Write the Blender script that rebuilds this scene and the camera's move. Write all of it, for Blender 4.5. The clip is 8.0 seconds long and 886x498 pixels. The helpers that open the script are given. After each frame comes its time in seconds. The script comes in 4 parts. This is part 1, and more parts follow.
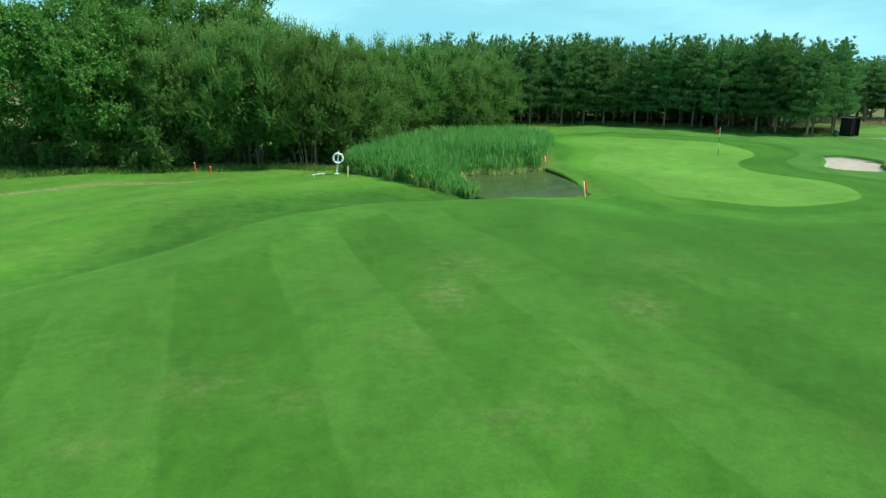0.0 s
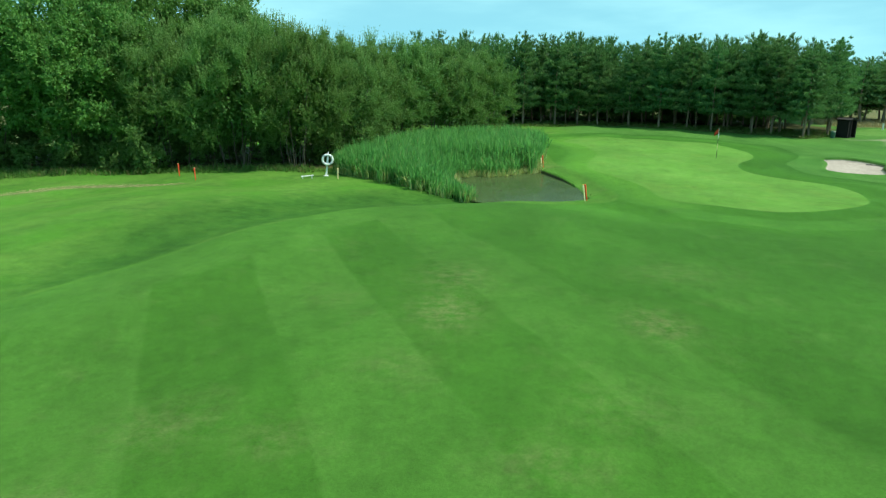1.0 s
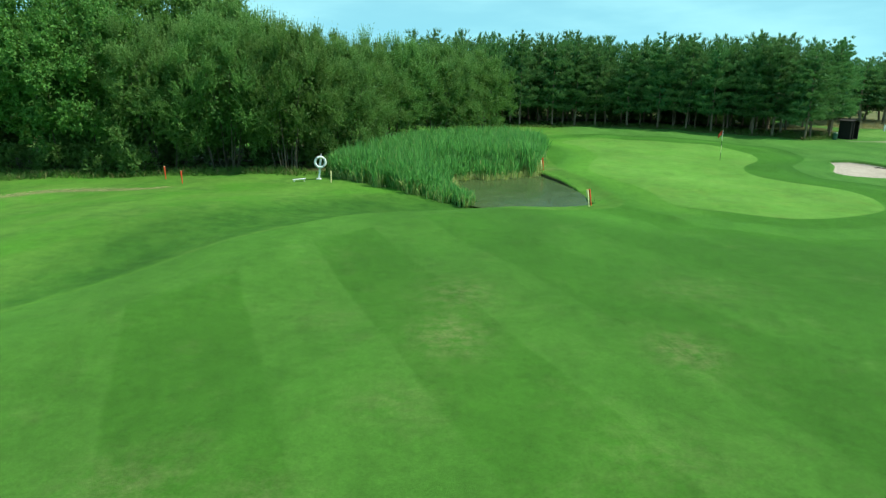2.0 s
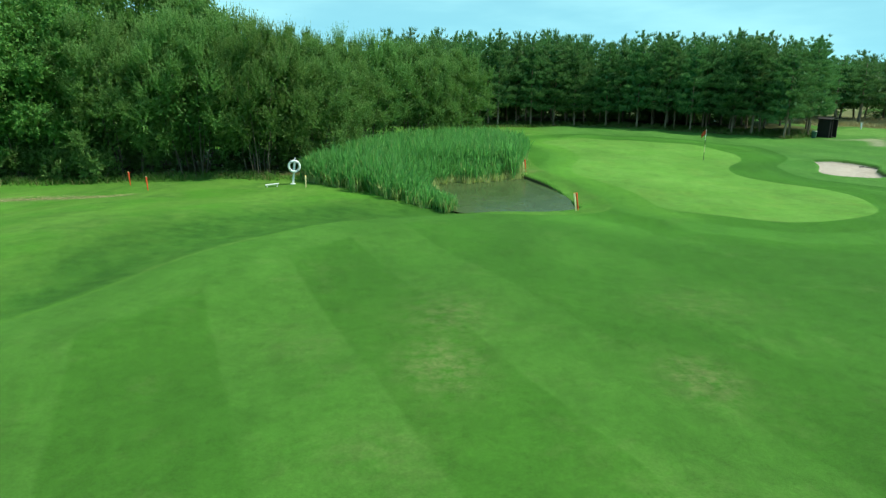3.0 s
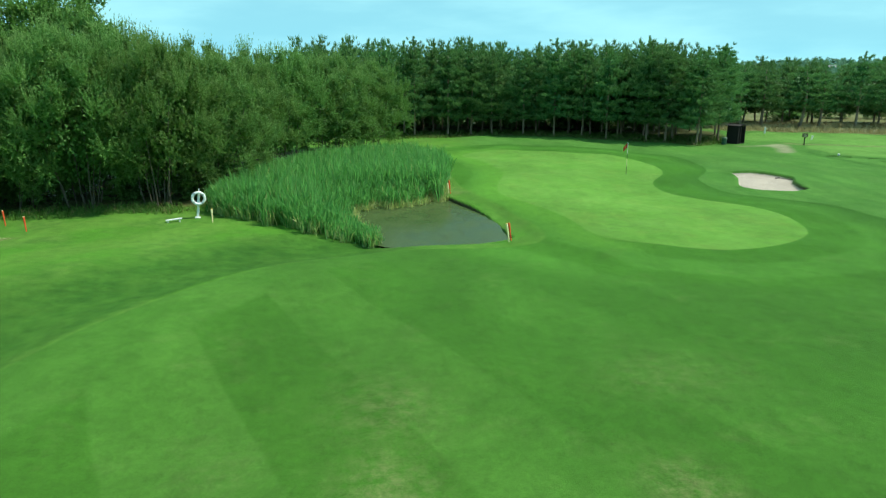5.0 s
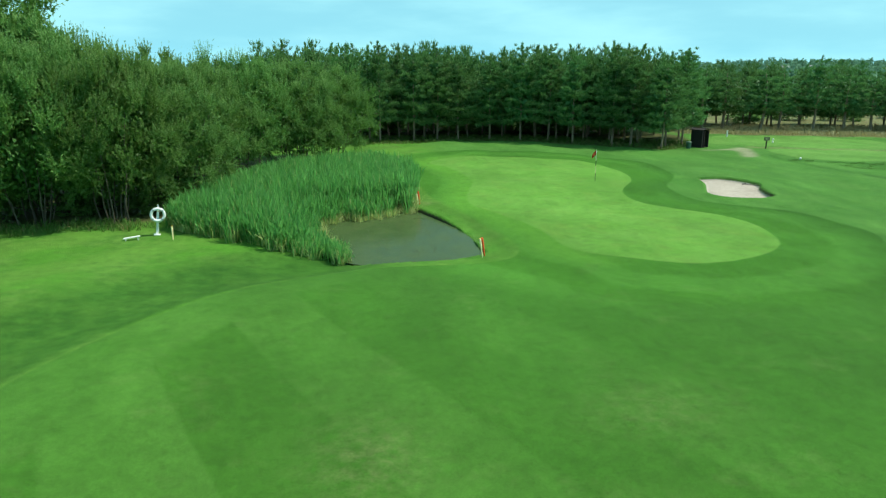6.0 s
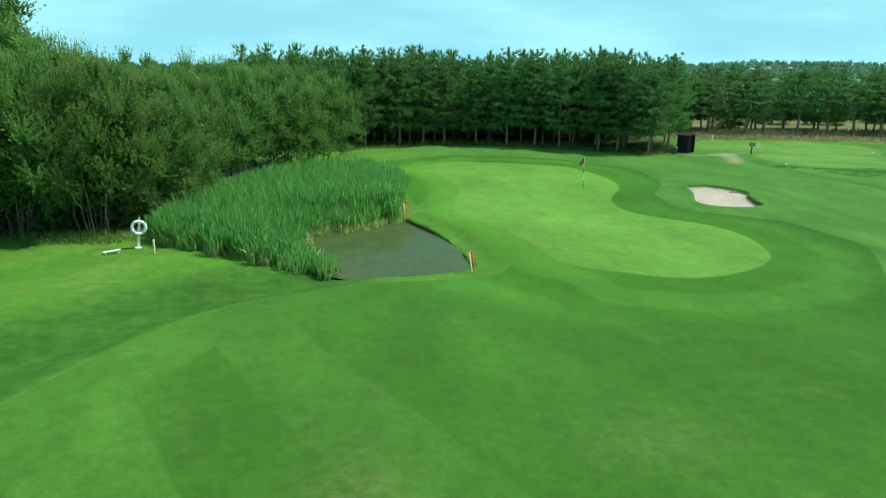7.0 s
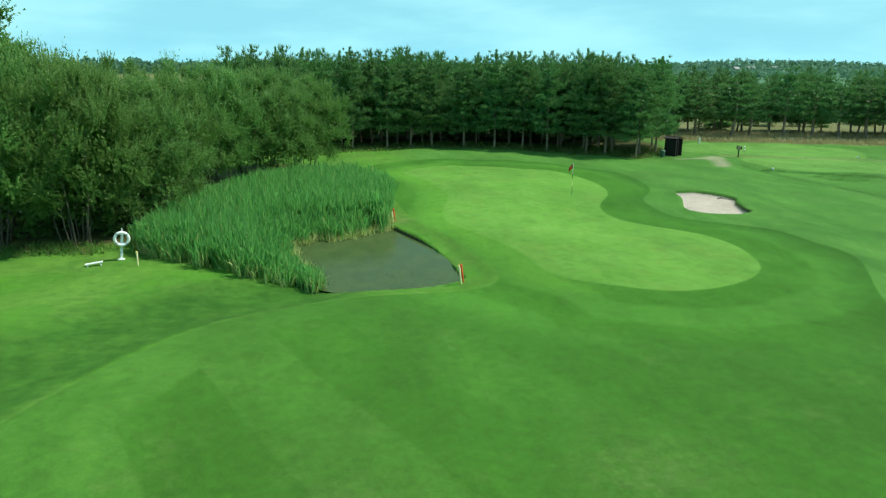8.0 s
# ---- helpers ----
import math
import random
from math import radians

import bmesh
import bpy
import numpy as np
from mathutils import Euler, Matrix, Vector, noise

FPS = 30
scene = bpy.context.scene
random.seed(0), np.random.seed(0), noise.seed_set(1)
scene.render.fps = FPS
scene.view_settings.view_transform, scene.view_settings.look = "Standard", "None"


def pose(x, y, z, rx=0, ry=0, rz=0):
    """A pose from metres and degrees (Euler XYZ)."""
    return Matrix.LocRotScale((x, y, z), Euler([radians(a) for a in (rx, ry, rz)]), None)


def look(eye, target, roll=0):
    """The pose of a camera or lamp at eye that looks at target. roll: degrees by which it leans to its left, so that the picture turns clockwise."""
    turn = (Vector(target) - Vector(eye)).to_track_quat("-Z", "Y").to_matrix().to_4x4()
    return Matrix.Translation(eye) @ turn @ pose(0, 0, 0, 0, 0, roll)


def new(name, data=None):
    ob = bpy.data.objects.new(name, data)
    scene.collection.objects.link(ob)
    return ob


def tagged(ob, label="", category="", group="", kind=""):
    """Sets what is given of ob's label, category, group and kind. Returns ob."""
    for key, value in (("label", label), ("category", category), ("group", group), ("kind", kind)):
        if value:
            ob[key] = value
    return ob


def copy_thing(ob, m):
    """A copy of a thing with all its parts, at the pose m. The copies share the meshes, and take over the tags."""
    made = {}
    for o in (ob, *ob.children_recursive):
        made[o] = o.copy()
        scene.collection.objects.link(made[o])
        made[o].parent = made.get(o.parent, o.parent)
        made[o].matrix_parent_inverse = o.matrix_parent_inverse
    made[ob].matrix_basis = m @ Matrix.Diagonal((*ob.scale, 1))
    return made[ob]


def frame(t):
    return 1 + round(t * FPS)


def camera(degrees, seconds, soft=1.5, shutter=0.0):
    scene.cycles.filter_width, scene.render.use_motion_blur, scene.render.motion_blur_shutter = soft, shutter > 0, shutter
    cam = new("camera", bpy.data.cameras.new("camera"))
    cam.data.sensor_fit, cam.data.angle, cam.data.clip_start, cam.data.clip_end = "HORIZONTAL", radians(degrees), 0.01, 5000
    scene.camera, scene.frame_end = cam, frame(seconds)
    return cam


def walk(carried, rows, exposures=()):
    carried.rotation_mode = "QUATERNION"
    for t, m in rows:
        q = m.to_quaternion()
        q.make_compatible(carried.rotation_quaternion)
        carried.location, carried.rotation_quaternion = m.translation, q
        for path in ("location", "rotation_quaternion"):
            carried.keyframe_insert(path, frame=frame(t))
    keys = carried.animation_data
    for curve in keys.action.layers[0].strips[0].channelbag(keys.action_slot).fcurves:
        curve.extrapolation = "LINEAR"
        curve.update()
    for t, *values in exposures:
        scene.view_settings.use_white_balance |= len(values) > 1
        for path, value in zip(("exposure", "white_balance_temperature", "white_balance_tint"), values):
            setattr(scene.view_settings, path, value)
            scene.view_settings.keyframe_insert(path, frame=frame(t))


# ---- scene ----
cam = camera(65.8, 8.0, 1.3)
METRES, EYE, TILT, LEAN, TURN = 9.8, 6.5, -15.0, 0.0, 0.0
ROWS = [
    (0.0, 0.0, 0.0, 0.0, 0.0, -0.0, -0.0),
    (0.5, -0.0101, 0.0656, 0.0168, -0.45, -0.05, -0.02),
    (1.0, -0.022, 0.1383, 0.0343, -0.87, -0.08, -0.06),
    (2.5, -0.0513, 0.3637, 0.0911, -2.1, -0.14, 0.17),
    (3.0, -0.0607, 0.4372, 0.1096, -3.37, -0.17, 0.63),
    (3.5, -0.0668, 0.496, 0.1399, -5.02, -0.3, 1.09),
    (4.0, -0.0724, 0.561, 0.186, -7.0, -0.38, 1.62),
    (4.5, -0.0748, 0.6204, 0.2289, -8.56, -0.36, 2.22),
    (5.0, -0.0772, 0.6752, 0.2703, -10.32, -0.35, 2.81),
    (6.5, -0.0891, 0.7878, 0.3681, -14.08, -0.53, 3.81),
    (7.0, -0.0866, 0.8095, 0.3979, -14.5, -0.55, 3.78),
    (7.5, -0.0835, 0.827, 0.4268, -14.97, -0.62, 3.79),
    (8.0, -0.0822, 0.845, 0.4579, -15.58, -0.81, 3.9),
]
walk(cam, [(t, pose(0, 0, EYE, TILT, LEAN, TURN) @ pose(METRES * x, METRES * y, METRES * z, 90 + pitch, roll, yaw)) for t, x, y, z, yaw, pitch, roll in ROWS],
     exposures=[(0.0, 0.35, 6400, 3.5), (8.0, 0.35, 6400, 3.5)])


# ---- world and sun ----
SUN_AZ, SUN_EL = radians(-8), radians(55)      # azimuth from +x, counter-clockwise
world = bpy.data.worlds.new("sky")
scene.world = world
world.use_nodes = True
wt = world.node_tree
wt.nodes.clear()


def build_sky():
    """Blue sky with a bright haze towards the horizon and thin streaks of cloud."""
    n, l = wt.nodes, wt.links
    sky = n.new("ShaderNodeTexSky")
    sky.sky_type, sky.sun_disc = "NISHITA", False
    sky.sun_elevation, sky.sun_rotation = SUN_EL, math.pi / 2 - SUN_AZ
    sky.air_density, sky.dust_density, sky.ozone_density = 1.0, 1.2, 1.0
    co = n.new("ShaderNodeTexCoord")
    mp = n.new("ShaderNodeMapping")
    mp.inputs["Scale"].default_value = (1.0, 1.0, 4.5)
    no = n.new("ShaderNodeTexNoise")
    no.inputs["Scale"].default_value, no.inputs["Detail"].default_value, no.inputs["Roughness"].default_value = 2.6, 6, 0.55
    cloud = n.new("ShaderNodeMapRange")
    cloud.interpolation_type = "SMOOTHSTEP"
    for i, v in zip((1, 2, 3, 4), (0.36, 0.66, 0.1, 0.70)):
        cloud.inputs[i].default_value = v
    xyz = n.new("ShaderNodeSeparateXYZ")
    haze = n.new("ShaderNodeMapRange")
    for i, v in zip((1, 2, 3, 4), (-0.02, 0.36, 0.90, 0.22)):
        haze.inputs[i].default_value = v
    blue = n.new("ShaderNodeMix")
    blue.data_type = "RGBA"
    blue.inputs["B"].default_value = (3.3, 9.4, 12.0, 1)
    white = n.new("ShaderNodeMix")
    white.data_type = "RGBA"
    white.inputs["B"].default_value = (6.0, 11.7, 12.6, 1)
    bg = n.new("ShaderNodeBackground")
    bg.inputs["Strength"].default_value = 0.071
    out = n.new("ShaderNodeOutputWorld")
    l.new(co.outputs["Generated"], mp.inputs["Vector"])
    l.new(co.outputs["Generated"], xyz.inputs[0])
    l.new(mp.outputs[0], no.inputs["Vector"])
    l.new(no.outputs["Fac"], cloud.inputs[0])
    l.new(xyz.outputs["Z"], haze.inputs[0])
    l.new(haze.outputs[0], blue.inputs["Factor"])
    l.new(sky.outputs[0], blue.inputs["A"])
    l.new(blue.outputs["Result"], white.inputs["A"])
    l.new(cloud.outputs[0], white.inputs["Factor"])
    l.new(white.outputs["Result"], bg.inputs["Color"])
    l.new(bg.outputs[0], out.inputs["Surface"])


build_sky()
sun_data = bpy.data.lights.new("sun", "SUN")
sun_data.energy, sun_data.angle, sun_data.color = 4.4, radians(1.2), (1.0, 0.95, 0.84)
sun = new("sun", sun_data)
sun.matrix_world = look((60 * math.cos(SUN_AZ) * math.cos(SUN_EL), 60 * math.sin(SUN_AZ) * math.cos(SUN_EL), 60 * math.sin(SUN_EL)), (0, 0, 0))


# ---- plan: outlines of the course and the lie of the land ----
def closed(points, step=8):
    """A smooth closed outline through the points."""
    p, out = np.array(points, float), []
    k = len(p)
    for i in range(k):
        a, b, c, d = p[i - 1], p[i], p[(i + 1) % k], p[(i + 2) % k]
        for s in np.arange(step) / step:
            out.append(0.5 * (2 * b + (c - a) * s + (2 * a - 5 * b + 4 * c - d) * s * s + (3 * b - a - 3 * c + d) * s ** 3))
    return np.array(out)


def inside_by(outline, x, y):
    """Metres by which places lie inside an outline (outside: minus)."""
    x, y = np.asarray(x, float), np.asarray(y, float)
    far, odd = np.full(x.shape, 1e9), np.zeros(x.shape, bool)
    for (ax, ay), (bx, by) in zip(outline, np.roll(outline, -1, 0)):
        ux, uy = bx - ax, by - ay
        s = np.clip(((x - ax) * ux + (y - ay) * uy) / (ux * ux + uy * uy + 1e-12), 0, 1)
        far = np.minimum(far, np.hypot(x - ax - s * ux, y - ay - s * uy))
        if by != ay:
            odd ^= ((ay > y) != (by > y)) & (x < ax + (y - ay) * ux / (by - ay))
    return np.where(odd, far, -far)


def smooth(v, a, b):
    s = np.clip((np.asarray(v, float) - a) / (b - a), 0, 1)
    return s * s * (3 - 2 * s)


GREEN = closed([(12.2, 66.2), (17.2, 68.2), (22.0, 65.2), (24.9, 60), (23.5, 51.8), (20.0, 46.3), (19.4, 42.6), (21.2, 39.4), (21.6, 36.1), (20.4, 32.9), (18.3, 30.8),
                (15.9, 30.2), (13.2, 31.0), (11.2, 33.8), (11.3, 38.3), (10.5, 42.4), (9.8, 45), (10.4, 47.9), (12.2, 53), (12.7, 57), (12.5, 61.5)])
WATER = closed([(2.1, 35.7), (4.6, 34.5), (7.3, 34.9), (7.85, 36.8), (7.9, 40.4), (7.1, 44), (6.4, 45.6), (3.5, 45.6), (0.5, 45), (-0.6, 42), (0.2, 38.6)])
REEDS = closed([(-6.0, 42.4), (-3.7, 40.1), (-2, 38.4), (-0.2, 37.1), (1.65, 35.9), (2.0, 37.2), (1.15, 39.6), (0.95, 42.2), (2.3, 44.0), (3.2, 43.7), (4.6, 44.4), (6.3, 45.3),
                (6.9, 47.6), (7.9, 51.5), (7.8, 57), (5.5, 61), (1.5, 61), (-1.5, 57), (-4, 51.5), (-5.8, 46)])
BUNKER = closed([(27.1, 49.1), (27.7, 48.8), (28.6, 48.3), (29.6, 46.7), (29.5, 45.7), (28.9, 44.9), (28.4, 43.6), (28.1, 42.6), (27.4, 42.35), (26.7, 42.3), (25.1, 42.9), (24.7, 44.0), (25.2, 45.4), (26.5, 47.5)], 6)
FAIRWAY = closed([(-14, 10), (-12.2, 13.4), (-10.8, 15.8), (-9.4, 18.4), (-8.0, 21.2), (-6.5, 24.9), (-4.4, 28.8), (-1.8, 32.0), (1.0, 33.4), (4.5, 33.6), (8.2, 33.4), (9.4, 37), (8.9, 42),
                  (8.2, 48), (8.6, 56), (9, 68), (15, 73), (25, 69), (29, 60), (27, 52), (23.8, 47.5), (23, 42.5), (26.0, 39), (25.7, 35.3), (25.0, 32.1), (20.3, 26.4), (19, 22), (20, 10), (22, -30), (-14, -30)], 6)
TEE = closed([(45.5, 65), (47.2, 66.6), (48.6, 65.2), (52.2, 63.8), (54.9, 61.7), (57.5, 59), (64, 53), (72, 45), (64, 44), (56, 49), (49, 53.6), (45.0, 56.0), (44, 58.8), (44.4, 62)], 5)
TEE_FAR = closed([(44, 72), (47.4, 68.4), (49.2, 66.6), (52.6, 65.0), (55.4, 63.1), (57.5, 62.0), (60, 64.6), (62, 67.4), (62, 71), (58.5, 75), (52, 78.4), (46, 77)], 5)
PATH = closed([(39.5, 67.0), (42.6, 67.4), (44.3, 68.1), (44.9, 67.2), (43.6, 65.0), (41.6, 61.8), (40.2, 60.4), (39.6, 60.9), (41.0, 63.2), (42.0, 65.4), (41.6, 66.5), (39.6, 66.6)], 5)
WOOD = closed([(-2, 82.5), (5, 82), (11, 81), (17.4, 82.2), (25, 79), (31, 73.8), (35.5, 69.6), (37, 68.6), (39, 70.3), (43, 74), (45, 82), (40, 92), (20, 100), (-4, 98)], 5)
HEDGE = closed([(-40, 44), (-26, 43), (-16, 44.2), (-8, 44.2), (-4.5, 48), (-3.5, 55), (0.5, 60.5), (5.5, 66.5), (5, 72), (-6, 72), (-14, 60), (-24, 56), (-40, 56)], 5)
BANKLINE = ((-26, 30.5), (-22, 33.5), (-19.1, 36.6), (-14.0, 38.0))


def height(x, y):
    x, y = np.asarray(x, float), np.asarray(y, float)
    z = 1.06 - 0.34 * smooth(y, 13, 26) - 0.60 * smooth(y, 20, 40) - 0.45 * smooth(y, 42, 70)
    z = z + 0.50 * np.exp(-((x + 11) / 6) ** 2 - ((y - 28) / 8) ** 2)                     # left meadow
    rough = -inside_by(FAIRWAY, x, y)
    swale = smooth(rough, -0.6, 1.6) * (1 - smooth(rough, 1.8, 5.5)) * smooth(x, -14, -8) * (1 - smooth(x, 1, 5))
    z = z - 0.26 * swale
    z = z + 0.14 * np.exp(-((rough + 2) / 1.8) ** 2) * smooth(x, -13, -8) * (1 - smooth(x, 0, 6))   # ridge beside the swale
    z = z - 0.28 * np.exp(-((x - 3.5) / 7) ** 2 - ((y - 37) / 6) ** 2)                    # hollow of the pond
    z = z + 0.30 * np.exp(-((x - 29.5) / 3.4) ** 2 - ((y - 49) / 4) ** 2)                 # bank behind the bunker
    z = z + 0.05 * np.sin(0.55 * x + 0.3 * y + 1) * np.sin(0.41 * y - 0.23 * x) + 0.03 * np.sin(1.1 * x - 0.6 * y)
    z = np.where(y > 90, z * (1 - smooth(y, 90, 130)) + (-0.5 + 0.0 * y) * smooth(y, 90, 130), z)
    far = np.hypot(x, y)
    z = z * (1 - smooth(far, 140, 320)) - 0.5 * smooth(far, 140, 320)
    z = z + 8.5 * np.exp(-((x - 620) / 210) ** 2 - ((y - 700) / 120) ** 2)
    water = inside_by(WATER, x, y)
    z = np.where(water > -0.05, np.minimum(z, -0.10) - 0.75 * smooth(water, -0.05, 0.24) - 0.3 * smooth(water, 0.5, 2), z)
    z = z - 0.12 * smooth(water, -1.6, -0.05) * (water <= -0.05) * smooth(y, 34, 38)
    sand = inside_by(BUNKER, x, y)
    floor_of = 0.02 + 0.05 * (y - 46)
    z = np.where(sand > 0, z + (np.minimum(floor_of, z - 0.14) - z) * smooth(sand, 0, 0.22), z + 0.05 * np.exp(-(sand / 0.5) ** 2))
    return z


def at(x, y, up=0.0):
    return (x, y, float(height(x, y)) + up)


# ---- materials ----
def material(name):
    m = bpy.data.materials.new(name)
    m.use_nodes = True
    return m, m.node_tree.nodes, m.node_tree.links, m.node_tree.nodes["Principled BSDF"]


def place_noise(n, l, scale, detail=4, rough=0.6, stretch=(1, 1, 1), object_space=False):
    co = n.new("ShaderNodeTexCoord") if object_space else n.new("ShaderNodeNewGeometry")
    mp = n.new("ShaderNodeMapping")
    mp.inputs["Scale"].default_value = stretch
    no = n.new("ShaderNodeTexNoise")
    no.inputs["Scale"].default_value, no.inputs["Detail"].default_value, no.inputs["Roughness"].default_value = scale, detail, rough
    l.new(co.outputs["Object" if object_space else "Position"], mp.inputs["Vector"])
    l.new(mp.outputs[0], no.inputs["Vector"])
    return no.outputs["Fac"]


def ramp(n, l, value, a, b, lo=0.0, hi=1.0, soft=False):
    r = n.new("ShaderNodeMapRange")
    r.interpolation_type = "SMOOTHSTEP" if soft else "LINEAR"
    for i, v in zip((1, 2, 3, 4), (a, b, lo, hi)):
        r.inputs[i].default_value = v
    l.new(value, r.inputs[0])
    return r.outputs[0]


def blend(n, l, fac, a, b, mode="MIX"):
    m = n.new("ShaderNodeMix")
    m.data_type, m.blend_type = "RGBA", mode
    for key, v in (("Factor", fac), ("A", a), ("B", b)):
        if isinstance(v, (int, float)):
            m.inputs[key].default_value = v
        elif isinstance(v, tuple):
            m.inputs[key].default_value = (*v, 1)
        else:
            l.new(v, m.inputs[key])
    return m.outputs["Result"]


def calc(n, l, op, a, b=0.0):
    m = n.new("ShaderNodeMath")
    m.operation = op
    for i, v in enumerate((a, b)):
        if isinstance(v, (int, float)):
            m.inputs[i].default_value = v
        else:
            l.new(v, m.inputs[i])
    return m.outputs[0]


def bump(n, l, bsdf, value, strength, distance):
    b = n.new("ShaderNodeBump")
    b.inputs["Strength"].default_value, b.inputs["Distance"].default_value = strength, distance
    l.new(value, b.inputs["Height"])
    l.new(b.outputs[0], bsdf.inputs["Normal"])


def painted(name, colour, dirt=(0.25, 0.24, 0.2), rough=0.5, wear=0.35, scale=6.0, metal=0.0):
    m, n, l, s = material(name)
    w = ramp(n, l, place_noise(n, l, scale, 6, 0.65, object_space=True), 0.45, 0.8, 0, wear)
    fine = ramp(n, l, place_noise(n, l, scale * 9, 3, 0.6, object_space=True), 0.3, 0.7, 0.88, 1.08)
    c = blend(n, l, w, colour, dirt)
    g = n.new("ShaderNodeHueSaturation")
    l.new(fine, g.inputs["Value"])
    l.new(c, g.inputs["Color"])
    l.new(g.outputs[0], s.inputs["Base Color"])
    s.inputs["Roughness"].default_value, s.inputs["Metallic"].default_value = rough, metal
    return m


def leafy(name, dark, light, through_it, rough=0.55, trans=0.35, spread=1.0, tip=None, young_lit=None, patch_scale=0.9):
    """Foliage: each leaf its own tone, larger patches of tone over the crown, light coming through."""
    m, n, l, s = material(name)
    geo = n.new("ShaderNodeNewGeometry")
    big = ramp(n, l, place_noise(n, l, patch_scale, 3, 0.6), 0.3, 0.7)
    f = calc(n, l, "ADD", calc(n, l, "MULTIPLY", geo.outputs["Random Per Island"], 0.6 * spread), calc(n, l, "MULTIPLY", big, 0.4))
    if young_lit:                                                 # each shoot has its own tone
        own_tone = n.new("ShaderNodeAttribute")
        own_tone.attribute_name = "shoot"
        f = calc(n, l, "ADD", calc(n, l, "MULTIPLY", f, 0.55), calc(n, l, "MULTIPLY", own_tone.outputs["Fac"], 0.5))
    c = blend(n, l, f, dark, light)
    # paler tone for young tips and for upper sides toned as lit
    if young_lit:
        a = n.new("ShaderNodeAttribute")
        a.attribute_name = "young_lit"
        c = blend(n, l, ramp(n, l, a.outputs["Fac"], 0.45, 1.0, 0, 0.75), c, young_lit)
    if tip:
        few = ramp(n, l, geo.outputs["Random Per Island"], tip[0], tip[0] + 0.02)
        c = blend(n, l, few, c, tip[1])
    own = n.new("ShaderNodeObjectInfo")
    hs = n.new("ShaderNodeHueSaturation")
    l.new(ramp(n, l, own.outputs["Random"], 0, 1, 0.82, 1.15), hs.inputs["Value"])
    l.new(ramp(n, l, own.outputs["Random"], 0, 1, 0.485, 0.51), hs.inputs["Hue"])
    l.new(c, hs.inputs["Color"])
    l.new(hs.outputs[0], s.inputs["Base Color"])
    s.inputs["Roughness"].default_value = rough
    s.inputs["Specular IOR Level"].default_value = 0.18
    t = n.new("ShaderNodeBsdfTranslucent")
    t.inputs["Color"].default_value = (*through_it, 1)
    mix = n.new("ShaderNodeMixShader")
    mix.inputs[0].default_value = trans
    l.new(s.outputs[0], mix.inputs[1])
    l.new(t.outputs[0], mix.inputs[2])
    l.new(mix.outputs[0], n["Material Output"].inputs["Surface"])
    return m


def bark(name, dark, light):
    m, n, l, s = material(name)
    f = place_noise(n, l, 5.0, 6, 0.7, (1, 1, 0.25), True)
    l.new(blend(n, l, ramp(n, l, f, 0.3, 0.7), dark, light), s.inputs["Base Color"])
    s.inputs["Roughness"].default_value = 0.9
    bump(n, l, s, f, 0.6, 0.03)
    return m


